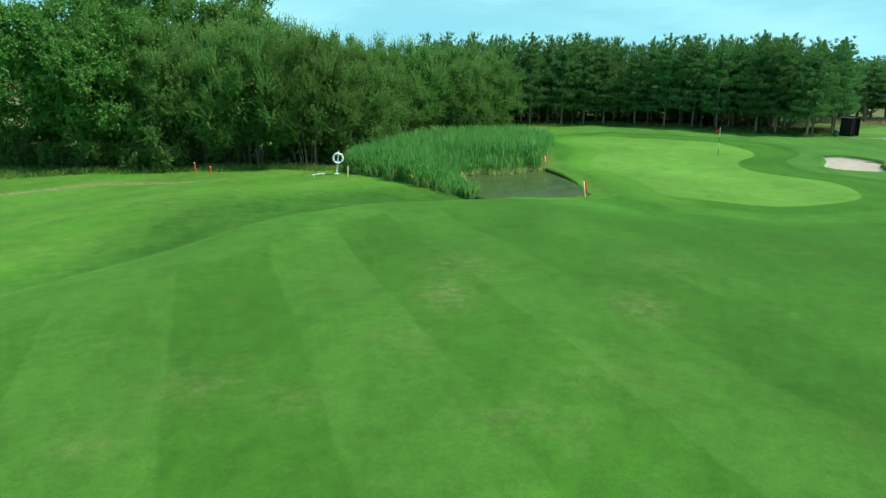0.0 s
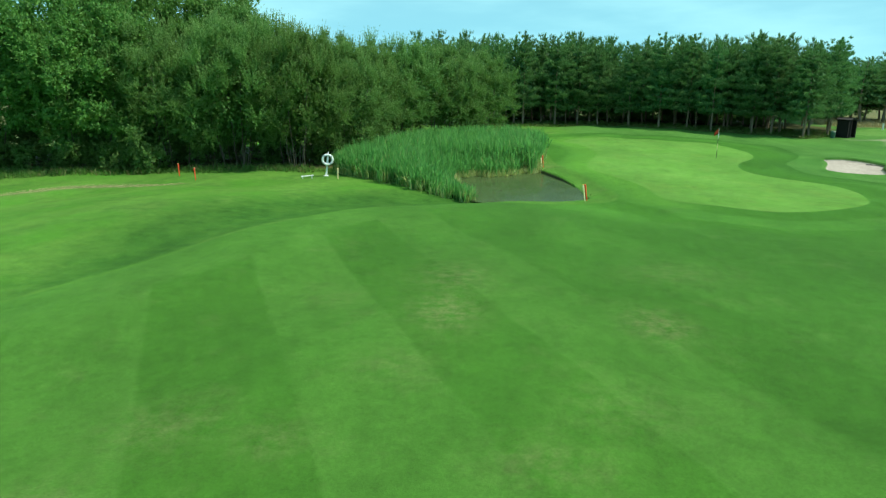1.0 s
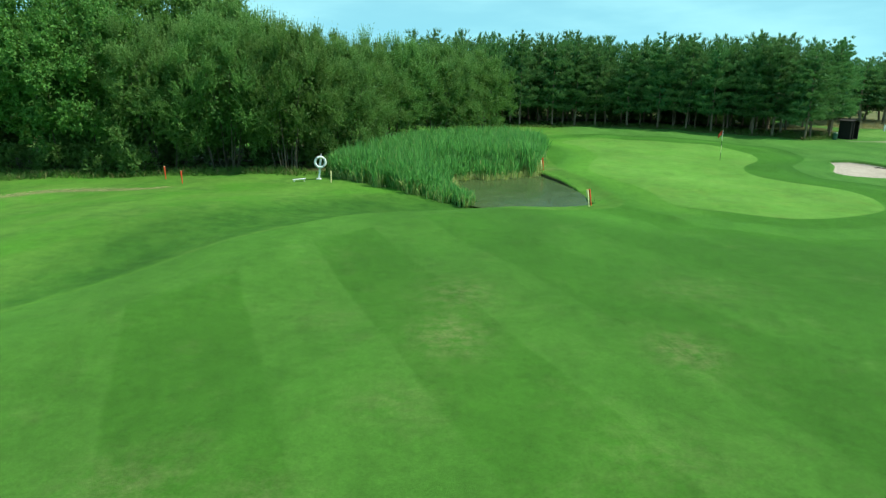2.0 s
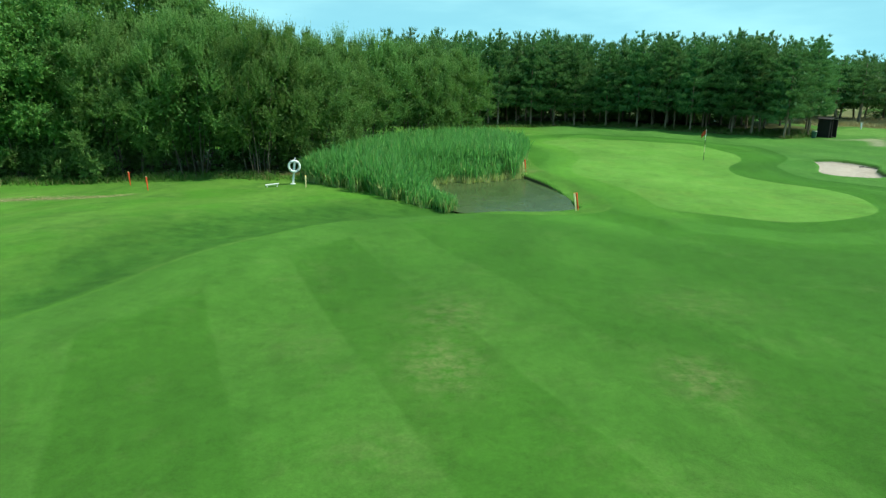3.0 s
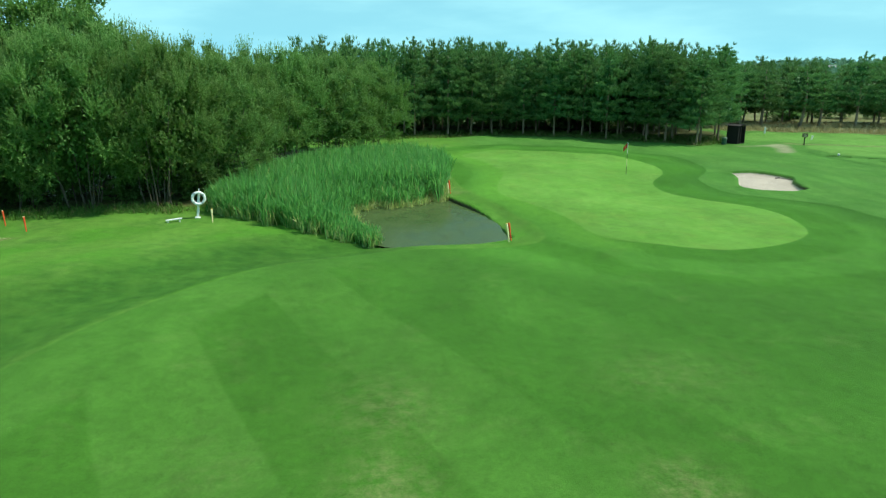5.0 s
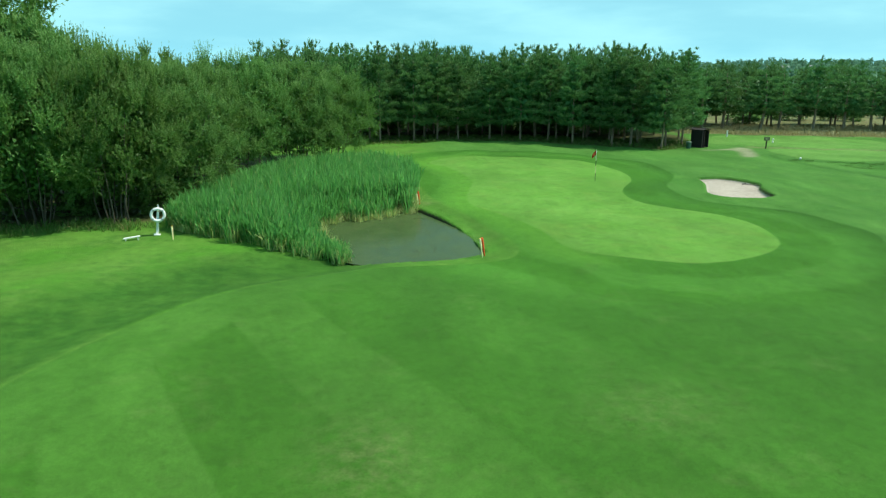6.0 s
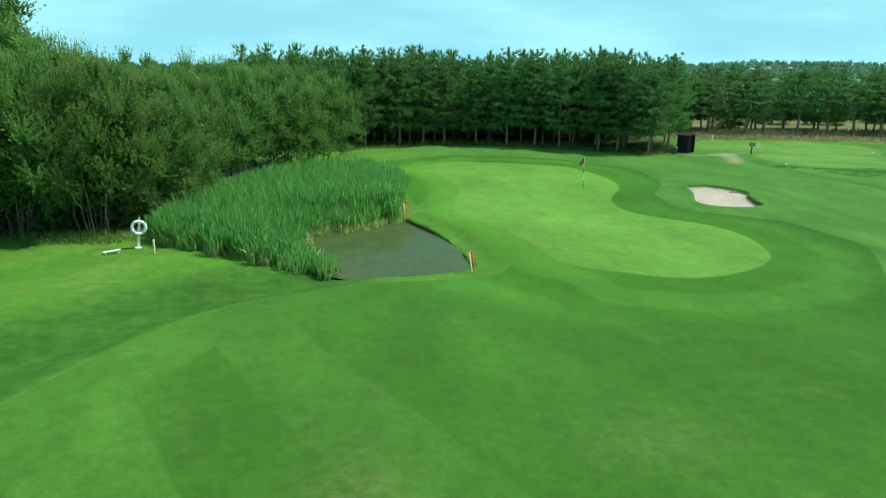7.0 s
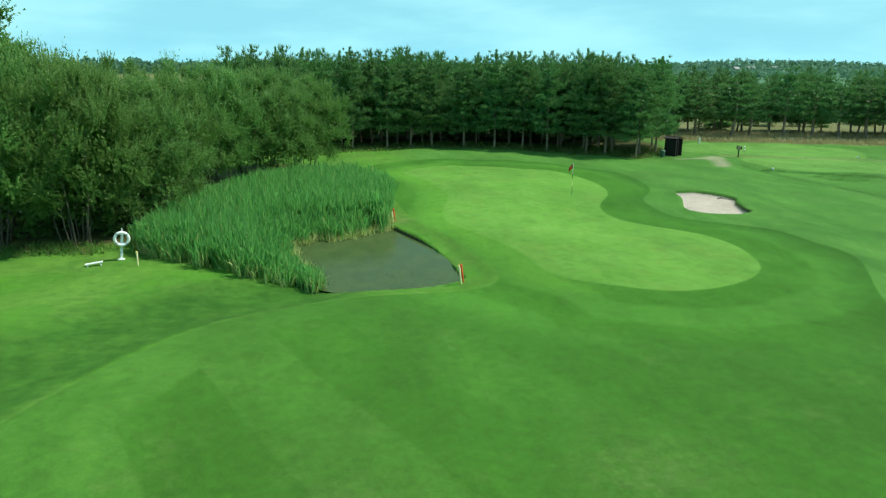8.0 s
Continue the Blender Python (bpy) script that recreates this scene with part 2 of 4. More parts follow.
def turf():
    """The course's grass: fairway stripes, rings round the green, rough, sand, bare path, straw field."""
    m, n, l, s = material("turf")

    def attr(name):
        a = n.new("ShaderNodeAttribute")
        a.attribute_name = name
        return a.outputs["Fac"]

    fair, green, sand, path, tee, straw, worn, shade_rough = (attr(k) for k in ("fairway", "green", "sand", "path", "tee", "straw", "worn", "deep"))
    wob = calc(n, l, "MULTIPLY", calc(n, l, "SUBTRACT", place_noise(n, l, 0.9, 4, 0.6), 0.5), 0.5)
    tiny = calc(n, l, "MULTIPLY", calc(n, l, "SUBTRACT", place_noise(n, l, 9, 3, 0.6), 0.5), 0.12)
    blotch = place_noise(n, l, 0.35, 5, 0.62)
    patch = place_noise(n, l, 1.6, 5, 0.65)
    grain = place_noise(n, l, 22, 4, 0.7)
    mottle = place_noise(n, l, 4.5, 7, 0.75)
    blade = place_noise(n, l, 90, 2, 0.7)
    # fairway stripes
    geo = n.new("ShaderNodeNewGeometry")
    dot = n.new("ShaderNodeVectorMath")
    dot.operation = "DOT_PRODUCT"
    dot.inputs[1].default_value = (0.947, 0.322, 0)
    l.new(geo.outputs["Position"], dot.inputs[0])
    across = calc(n, l, "ADD", dot.outputs["Value"], calc(n, l, "MULTIPLY", wob, 0.5))
    stripe = calc(n, l, "SINE", calc(n, l, "MULTIPLY", calc(n, l, "ADD", across, 1.1), math.pi / 2.55))
    stripe = ramp(n, l, stripe, -0.07, 0.07, 1, 0, True)
    edge = ramp(n, l, calc(n, l, "ADD", fair, wob), 2.3, 2.6)
    stripe = blend(n, l, edge, (1, 1, 1), stripe)
    fade = ramp(n, l, dot.outputs["Value"], 6, 15, 0.76, 0.15)
    fade = calc(n, l, "MULTIPLY", fade, ramp(n, l, blotch, 0.35, 0.6, 0.35, 1))
    light_g, dark_g = (0.062, 0.160, 0.022), (0.043, 0.128, 0.013)
    # green of the right-hand fairway, darkened to stand for vignetting
    dim_g = (0.037, 0.115, 0.012)
    fc = blend(n, l, fade, dim_g, blend(n, l, stripe, dark_g, light_g))
    # rough beyond the fairway
    rc = blend(n, l, ramp(n, l, patch, 0.35, 0.65), (0.052, 0.132, 0.018), (0.092, 0.186, 0.030))
    rc = blend(n, l, ramp(n, l, blotch, 0.4, 0.62), rc, (0.062, 0.178, 0.017))
    band = ramp(n, l, calc(n, l, "SINE", calc(n, l, "MULTIPLY", calc(n, l, "ADD", fair, wob), math.pi / 2.3)), -0.5, 0.5, 0, 0.75, True)
    rc = blend(n, l, calc(n, l, "MULTIPLY", band, ramp(n, l, patch, 0.35, 0.6, 0.4, 1)), rc, (0.088, 0.192, 0.026))
    # dark green of the deep rough, with the swale's shade mixed into it
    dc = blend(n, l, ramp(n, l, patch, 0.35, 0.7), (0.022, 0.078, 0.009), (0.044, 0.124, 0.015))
    semi = blend(n, l, ramp(n, l, place_noise(n, l, 0.5, 6, 0.65, (1.0, 0.35, 1)), 0.38, 0.62), (0.050, 0.142, 0.021), (0.070, 0.172, 0.030))
    rc = blend(n, l, ramp(n, l, attr("semi"), 0, 1), rc, semi)
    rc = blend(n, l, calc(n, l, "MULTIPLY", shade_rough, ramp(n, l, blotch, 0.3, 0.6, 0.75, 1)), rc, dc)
    c = blend(n, l, ramp(n, l, calc(n, l, "ADD", fair, tiny), -0.06, 0.06), rc, fc)
    # rings mown round the green
    out = calc(n, l, "ADD", calc(n, l, "MULTIPLY", green, -1), calc(n, l, "MULTIPLY", wob, 0.6))
    ring = calc(n, l, "SINE", calc(n, l, "ADD", calc(n, l, "MULTIPLY", out, math.pi / 2.1), calc(n, l, "MULTIPLY", attr("turned"), math.pi)))
    ring = ramp(n, l, ring, -0.35, 0.35, 0, 1, True)
    ringc = blend(n, l, calc(n, l, "MULTIPLY", ring, ramp(n, l, blotch, 0.35, 0.6, 0.45, 1)), (0.054, 0.162, 0.018), (0.037, 0.122, 0.009))
    near = calc(n, l, "MULTIPLY", ramp(n, l, out, 4.2, 7.5, 0.9, 0, True), ramp(n, l, calc(n, l, "ADD", fair, tiny), -0.08, 0.08))
    c = blend(n, l, near, c, ringc)
    # uncut shoulder where the semi-rough meets the mown ring
    shoulder = calc(n, l, "MULTIPLY", calc(n, l, "MULTIPLY", ramp(n, l, fair, 0, 1.9, 0.95, 0), ramp(n, l, calc(n, l, "ADD", fair, tiny), -0.03, 0.03)), attr("semi"))
    c = blend(n, l, shoulder, c, (0.029, 0.097, 0.009))
    fringe = calc(n, l, "MULTIPLY", ramp(n, l, out, 0.4, 2.5, 0.92, 0, True), attr("turned"))
    c = blend(n, l, fringe, c, (0.078, 0.208, 0.021))
    c = blend(n, l, calc(n, l, "MULTIPLY", attr("bankside"), ramp(n, l, patch, 0.3, 0.6, 0.35, 0.65)), c, (0.048, 0.112, 0.014))
    # teeing ground and green
    tc = blend(n, l, ramp(n, l, blotch, 0.4, 0.6), (0.085, 0.200, 0.034), (0.112, 0.225, 0.046))
    c = blend(n, l, ramp(n, l, calc(n, l, "ADD", tee, wob), -0.15, 0.15), c, tc)
    gc = blend(n, l, ramp(n, l, blotch, 0.35, 0.65), (0.088, 0.214, 0.028), (0.112, 0.240, 0.040))
    gc = blend(n, l, ramp(n, l, patch, 0.45, 0.75, 0, 0.35), gc, (0.074, 0.200, 0.020))
    gc = blend(n, l, ramp(n, l, place_noise(n, l, 0.55, 4, 0.65, (1, 0.6, 1)), 0.52, 0.70, 0, 0.55), gc, (0.130, 0.225, 0.038))
    c = blend(n, l, ramp(n, l, calc(n, l, "ADD", green, tiny), -0.05, 0.05), c, gc)
    # wear, straw field, bare path, sand
    worn_f = calc(n, l, "MULTIPLY", ramp(n, l, place_noise(n, l, 3.0, 6, 0.75), 0.38, 0.68), worn)
    thin = ramp(n, l, place_noise(n, l, 0.8, 7, 0.75), 0.54, 0.80, 0, 0.28)
    dusk = ramp(n, l, place_noise(n, l, 1.1, 7, 0.72, (1.3, 0.8, 1)), 0.48, 0.72, 1.0, 0.80)
    sweep = ramp(n, l, place_noise(n, l, 0.22, 4, 0.6, (1.0, 0.45, 1)), 0.35, 0.65, 0.86, 1.14)
    dusk = calc(n, l, "MULTIPLY", dusk, calc(n, l, "MULTIPLY", sweep, ramp(n, l, place_noise(n, l, 2.2, 5, 0.7), 0.3, 0.7, 0.90, 1.10)))
    worn_f = calc(n, l, "MAXIMUM", worn_f, calc(n, l, "MULTIPLY", thin, ramp(n, l, fair, 0, 3)))
    c = blend(n, l, worn_f, c, (0.145, 0.170, 0.062))
    sc = blend(n, l, ramp(n, l, blotch, 0.35, 0.65), (0.115, 0.105, 0.047), (0.17, 0.15, 0.072))
    c = blend(n, l, calc(n, l, "MULTIPLY", straw, ramp(n, l, patch, 0.3, 0.55, 0.55, 1)), c, sc)
    pc = blend(n, l, ramp(n, l, patch, 0.3, 0.7), (0.26, 0.23, 0.155), (0.37, 0.33, 0.245))
    c = blend(n, l, ramp(n, l, calc(n, l, "ADD", path, wob), -0.4, 0.4, 0, 0.6), c, pc)
    # needle litter, its dark tone also deepening the shade under wood and hedge
    litter = blend(n, l, ramp(n, l, patch, 0.35, 0.65), (0.040, 0.032, 0.016), (0.085, 0.068, 0.034))
    c = blend(n, l, ramp(n, l, calc(n, l, "ADD", attr("litter"), wob), -0.4, 0.6, 0, 0.9), c, litter)
    # far ground in a bluish dark green that goes with the haze-tinted wood
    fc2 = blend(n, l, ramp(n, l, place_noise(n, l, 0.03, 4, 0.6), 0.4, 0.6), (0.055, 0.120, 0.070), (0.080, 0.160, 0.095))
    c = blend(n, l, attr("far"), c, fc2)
    # earth where the bank is cut steep
    up = n.new("ShaderNodeSeparateXYZ")
    l.new(geo.outputs["Normal"], up.inputs[0])
    where = n.new("ShaderNodeSeparateXYZ")
    l.new(geo.outputs["Position"], where.inputs[0])
    steep = calc(n, l, "MULTIPLY", ramp(n, l, up.outputs["Z"], 0.55, 0.78, 1, 0), ramp(n, l, where.outputs["X"], 5.5, 6.8))
    c = blend(n, l, steep, c, (0.045, 0.035, 0.02))
    sandc = blend(n, l, ramp(n, l, place_noise(n, l, 4, 6, 0.7), 0.3, 0.7), (0.35, 0.292, 0.250), (0.42, 0.355, 0.305))
    c = blend(n, l, ramp(n, l, calc(n, l, "ADD", sand, tiny), 0.10, 0.17), c, sandc)
    tone = n.new("ShaderNodeHueSaturation")
    l.new(calc(n, l, "MULTIPLY", calc(n, l, "MULTIPLY", calc(n, l, "MULTIPLY", dusk, 1.0), calc(n, l, "MULTIPLY", ramp(n, l, mottle, 0.25, 0.75, 0.84, 1.16), ramp(n, l, grain, 0.25, 0.75, 0.80, 1.20))), ramp(n, l, blade, 0.25, 0.75, 0.82, 1.18)), tone.inputs["Value"])
    l.new(c, tone.inputs["Color"])
    l.new(tone.outputs[0], s.inputs["Base Color"])
    s.inputs["Roughness"].default_value = 0.9
    s.inputs["Specular IOR Level"].default_value = 0.08
    s.inputs["Sheen Weight"].default_value, s.inputs["Sheen Roughness"].default_value = 0.06, 0.6
    s.inputs["Sheen Tint"].default_value = (0.42, 0.90, 0.22, 1)
    bump(n, l, s, calc(n, l, "ADD", calc(n, l, "MULTIPLY", grain, 0.6), calc(n, l, "ADD", blade, patch)), 0.45, 0.03)
    return m


def pond_water():
    m, n, l, s = material("pond_water")
    weed = ramp(n, l, place_noise(n, l, 0.8, 6, 0.75), 0.42, 0.66)
    speck = ramp(n, l, place_noise(n, l, 13, 4, 0.75, (1, 0.5, 1)), 0.56, 0.63)
    c = blend(n, l, weed, (0.046, 0.078, 0.027), (0.066, 0.100, 0.034))
    c = blend(n, l, speck, c, (0.034, 0.038, 0.016))
    l.new(c, s.inputs["Base Color"])
    l.new(calc(n, l, "ADD", ramp(n, l, speck, 0, 1, 0.12, 0.6), calc(n, l, "MULTIPLY", weed, 0.12)), s.inputs["Roughness"])
    s.inputs["IOR"].default_value = 1.33
    s.inputs["Specular IOR Level"].default_value = 0.06
    bump(n, l, s, calc(n, l, "ADD", place_noise(n, l, 5, 4, 0.6), calc(n, l, "MULTIPLY", speck, 0.3)), 0.06, 0.02)
    return m


TURF, POND = turf(), pond_water()
WILLOW = leafy("willow_leaves", (0.034, 0.104, 0.020), (0.186, 0.345, 0.084), (0.15, 0.32, 0.06), trans=0.36, young_lit=(0.31, 0.48, 0.16))
WILLOW_DULL = leafy("willow_dull_leaves", (0.034, 0.100, 0.021), (0.185, 0.340, 0.086), (0.15, 0.31, 0.06), trans=0.38, young_lit=(0.30, 0.47, 0.155))
BROAD = leafy("broad_leaves", (0.036, 0.112, 0.020), (0.150, 0.310, 0.062), (0.12, 0.28, 0.04), trans=0.32)
PINE = leafy("pine_needles", (0.030, 0.106, 0.032), (0.136, 0.295, 0.086), (0.10, 0.22, 0.06), trans=0.30, young_lit=(0.27, 0.44, 0.145))
REED = leafy("reed_leaves", (0.010, 0.066, 0.018), (0.182, 0.435, 0.124), (0.19, 0.53, 0.12), tip=(0.955, (0.40, 0.46, 0.17)), trans=0.48, spread=1.45, patch_scale=5.0)
REED_DRY = leafy("reed_dry_leaves", (0.22, 0.36, 0.09), (0.62, 0.64, 0.30), (0.40, 0.50, 0.15), trans=0.5)
GRASS = leafy("long_grass", (0.045, 0.130, 0.020), (0.120, 0.235, 0.045), (0.12, 0.24, 0.04), tip=(0.85, (0.26, 0.22, 0.10)))
STRAW = leafy("dry_grass", (0.40, 0.37, 0.17), (0.62, 0.56, 0.31), (0.32, 0.30, 0.12))
ROUGH = leafy("rough_grass", (0.040, 0.110, 0.020), (0.085, 0.185, 0.038), (0.10, 0.20, 0.03))
# distance haze is put into this leaf colour: paler and bluer
FAR_WOOD_HAZED = leafy("far_wood_hazed_leaves", (0.085, 0.175, 0.115), (0.100, 0.200, 0.130), (0.16, 0.32, 0.20), trans=0.5)
PINE_BARK, WILLOW_BARK = bark("pine_bark", (0.13, 0.095, 0.060), (0.36, 0.285, 0.190)), bark("willow_bark", (0.05, 0.043, 0.028), (0.14, 0.122, 0.082))
WHITE, RED = painted("white_paint", (0.80, 0.82, 0.80)), painted("red_orange_paint", (0.72, 0.075, 0.015), wear=0.2)
CREAM, YELLOW = painted("cream_paint", (0.88, 0.76, 0.42), wear=0.15), painted("yellow_paint", (0.80, 0.50, 0.06), wear=0.2)
BROWN, GREY = painted("dark_brown_stain", (0.012, 0.009, 0.007), (0.03, 0.024, 0.018), 0.8), painted("grey_metal", (0.42, 0.45, 0.48), metal=0.6)
BLACK, BIN = painted("black_paint", (0.02, 0.02, 0.02)), painted("green_plastic", (0.02, 0.09, 0.05))
SIGN = painted("brown_sign", (0.06, 0.03, 0.018), rough=0.6)
CREAM_WALL, SLATE = painted("pale_render", (0.24, 0.25, 0.24), scale=0.4), painted("slate", (0.16, 0.17, 0.19), scale=0.4)
FLAG_RED = painted("red_cloth", (0.58, 0.090, 0.032), rough=0.8, wear=0.1)


# ---- helpers for meshes ----
def mesh_of(name, verts, faces, smooth_faces=False):
    me = bpy.data.meshes.new(name)
    me.from_pydata(np.asarray(verts, float).tolist(), [], faces.tolist() if hasattr(faces, "tolist") else faces)
    if smooth_faces:
        me.polygons.foreach_set("use_smooth", [True] * len(me.polygons))
    me.update()
    return me


def thing(name, place, label, category, group="", kind="", turn=0.0):
    ob = new(name)
    ob.empty_display_size = 0.3
    ob.matrix_basis = pose(*place, 0, 0, turn)
    return tagged(ob, label, category, group, kind)


def part(name, shape, mat, parent, label=""):
    """One mesh under a thing or a part. The shape is a bmesh or a mesh."""
    if isinstance(shape, bmesh.types.BMesh):
        me = bpy.data.meshes.new(name)
        shape.to_mesh(me)
        shape.free()
    else:
        me = shape
    if not me.materials:
        me.materials.append(mat)
    ob = new(name, me)
    ob.parent = parent
    return tagged(ob, label)


def box(size, at_place=(0, 0, 0), bevel=0.006, turn=(0, 0, 0)):
    bm = bmesh.new()
    bmesh.ops.create_cube(bm, size=1)
    bmesh.ops.scale(bm, vec=size, verts=bm.verts)
    if bevel:
        bmesh.ops.bevel(bm, geom=bm.edges[:], offset=bevel, segments=2, affect="EDGES")
    bmesh.ops.transform(bm, matrix=pose(*at_place, *turn), verts=bm.verts)
    return bm


def rod(a, b, r0, r1, sides=10):
    bm = bmesh.new()
    a, b = Vector(a), Vector(b)
    m = Matrix.Translation((a + b) / 2) @ (b - a).to_track_quat("Z", "Y").to_matrix().to_4x4()
    bmesh.ops.create_cone(bm, cap_ends=True, segments=sides, radius1=r0, radius2=r1, depth=(b - a).length, matrix=m)
    return bm


def limb(points, radii, sides=7):
    """A tapered, bent limb through the points."""
    p, verts, faces = [Vector(q) for q in points], [], []
    for i, q in enumerate(p):
        d = (p[min(i + 1, len(p) - 1)] - p[max(i - 1, 0)]).normalized()
        u = d.orthogonal().normalized()
        v = d.cross(u)
        for k in range(sides):
            a = 2 * math.pi * k / sides
            verts.append(q + radii[i] * (math.cos(a) * u + math.sin(a) * v))
    for i in range(len(p) - 1):
        for k in range(sides):
            j = (k + 1) % sides
            faces.append((i * sides + k, i * sides + j, (i + 1) * sides + j, (i + 1) * sides + k))
    return mesh_of("limb", verts, faces, True)


rng = np.random.default_rng(7)


def unit(v):
    return v / (np.linalg.norm(v, axis=-1, keepdims=True) + 1e-9)


def leaf_mesh(name, base, along, length, width, fold=0.12):
    """Pointed leaves (two triangles each) from base points, each along its own way."""
    k = len(base)
    side = unit(np.cross(along, rng.normal(size=(k, 3))))
    face = np.cross(side, along)
    length, width = np.broadcast_to(length, k)[:, None], np.broadcast_to(width, k)[:, None]
    mid = base + along * length * 0.45 + face * length * fold * rng.normal(size=(k, 1)) * 0.6
    v = np.stack([base, mid + side * width / 2, base + along * length, mid - side * width / 2], 1).reshape(-1, 3)
    return mesh_of(name, v, np.arange(4 * k).reshape(k, 4))


def blade_mesh(name, base, way, length, width, droop):
    """Long narrow blades in two bent pieces, pointed."""
    k = len(base)
    side = unit(np.cross(way, np.tile((0, 0, 1.0), (k, 1))) + 1e-6)
    spin = rng.uniform(0, 2 * math.pi, k)[:, None]
    side = unit(side * np.cos(spin) + np.cross(way, side) * np.sin(spin))
    lean = unit(way * (1, 1, 0) + rng.normal(size=(k, 3)) * (0.25, 0.25, 0))
    length, width, droop = (np.broadcast_to(q, k)[:, None] for q in (length, width, droop))
    mid = base + way * length * 0.55
    end = base + way * length + (lean * 0.8 - np.array((0, 0, 0.45))) * length * droop
    v = np.stack([base - side * width * 0.4, base + side * width * 0.4, mid + side * width / 2, mid - side * width / 2, end], 1).reshape(-1, 3)
    i = np.arange(k)[:, None] * 5
    faces = (i + np.array([[0, 1, 2, 3]])).tolist() + (i + np.array([[3, 2, 4]])).tolist()
    return mesh_of(name, v, faces)


# ---- ground and water ----
def steps(parts):
    out = []
    for a, b, d in parts:
        out += list(np.arange(a, b, d))
    return out


def build_ground():
    grow = [1.35 ** i for i in range(1, 24)]
    xs = steps([(-34, -15, 0.7), (-15, 5.6, 0.26), (5.6, 9.2, 0.11), (9.2, 24, 0.28), (24, 30.5, 0.09), (30.5, 31, 0.25), (31, 38, 0.6), (38, 48, 0.33), (48, 70, 0.6)])
    xs = [xs[0] - 1.2 * g for g in reversed(grow)] + xs + list(np.arange(72, 200, 8)) + list(np.arange(200, 900, 30)) + [900 + 40 * g for g in grow[:16]]
    ys = steps([(2, 28, 0.4), (28, 34, 0.25), (34, 41.8, 0.12), (41.8, 49.6, 0.1), (49.6, 96, 0.6)])
    ys = [ys[0] - 1.2 * g for g in reversed(grow)] + ys + list(np.arange(98, 200, 8)) + list(np.arange(200, 900, 30)) + [900 + 40 * g for g in grow[:16]]
    x, y = np.meshgrid(np.array(xs), np.array(ys))
    r, k = x.shape
    x, y = x.ravel(), y.ravel()
    z = height(x, y)
    i = np.arange(r * k).reshape(r, k)
    faces = np.stack([i[:-1, :-1], i[:-1, 1:], i[1:, 1:], i[1:, :-1]], -1).reshape(-1, 4)
    me = mesh_of("ground", np.stack([x, y, z], 1), faces, True)
    fair = inside_by(FAIRWAY, x, y)
    # swale band: longer grass and the ridge's shaded face, both as colour
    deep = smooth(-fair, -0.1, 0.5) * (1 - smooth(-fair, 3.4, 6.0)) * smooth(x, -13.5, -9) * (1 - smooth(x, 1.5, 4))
    worn = np.zeros_like(x)
    for cx, cy, rx, ry, s in ((0.1, 16.2, 0.8, 1.3, 0.9), (4.75, 15.3, 0.7, 1.0, 0.95), (-4.4, 11.0, 0.9, 0.8, 0.6), (-2.6, 10.6, 0.5, 0.5, 0.7), (-5.3, 9.1, 0.5, 0.5, 0.6), (1.4, 9.8, 1.0, 0.6, 0.5), (-1.0, 13.2, 0.9, 0.7, 0.4),
                              (0.4, 19.0, 1.1, 1.6, 0.6), (-2.6, 17.4, 0.7, 0.7, 0.4), (3.0, 11.5, 1.2, 1.0, 0.35), (7.4, 46.3, 0.7, 0.5, 1.2), (6.4, 19.5, 1.5, 1.2, 0.4)):
        worn = np.maximum(worn, s * np.exp(-((x - cx) / rx) ** 2 - ((y - cy) / ry) ** 2))
    def along(points):
        gap = np.full_like(x, 1e9)
        for (ax, ay), (bx, by) in zip(points[:-1], points[1:]):
            s = np.clip(((x - ax) * (bx - ax) + (y - ay) * (by - ay)) / ((bx - ax) ** 2 + (by - ay) ** 2), 0, 1)
            gap = np.minimum(gap, np.hypot(x - ax - s * (bx - ax), y - ay - s * (by - ay)))
        return gap

    gap = along(BANKLINE)
    worn = np.maximum(worn, 1.1 * np.exp(-(gap / 0.6) ** 2))
    worn = np.maximum(worn, 3.0 * np.exp(-(along(((45.8, 68.3), (48.6, 65.9), (52.3, 64.4), (55.0, 62.3), (58.5, 59.5), (66, 52.5))) / 0.4) ** 2))
    deep = np.maximum(deep, 0.9 * np.exp(-(along(((43, 61.8), (41.4, 58.0), (40.5, 53.5), (40.3, 49.7), (40.2, 45.5), (41, 40))) / 0.4) ** 2))
    deep = np.maximum(deep, np.exp(-(along(((41.6, 58.2), (43.0, 56.2), (45.0, 54.0), (47.3, 51.6), (51, 48.5), (58, 44))) / 0.75) ** 2))
    for cx, cy, rx, ry in ((42.3, 57.3, 1.1, 1.4), (45.4, 52.4, 2.2, 2.2), (51, 48.5, 4, 1.8)):
        deep = np.maximum(deep, 0.95 * np.exp(-((x - cx) / rx) ** 2 - ((y - cy) / ry) ** 2))
    straw = smooth(y - 79.6 + 0.53 * (x - 51.2), -0.5, 1.5) * smooth(x, 44, 50) + smooth(y, 96, 104) * (1 - smooth(x, 44, 50))
    straw = np.maximum(straw, 0.75 * np.exp(-(gap / 0.34) ** 2))
    straw = np.maximum(straw, smooth(-x, 30, 36) * smooth(y, 44, 52)) * (1 - smooth(np.hypot(x, y), 560, 640))
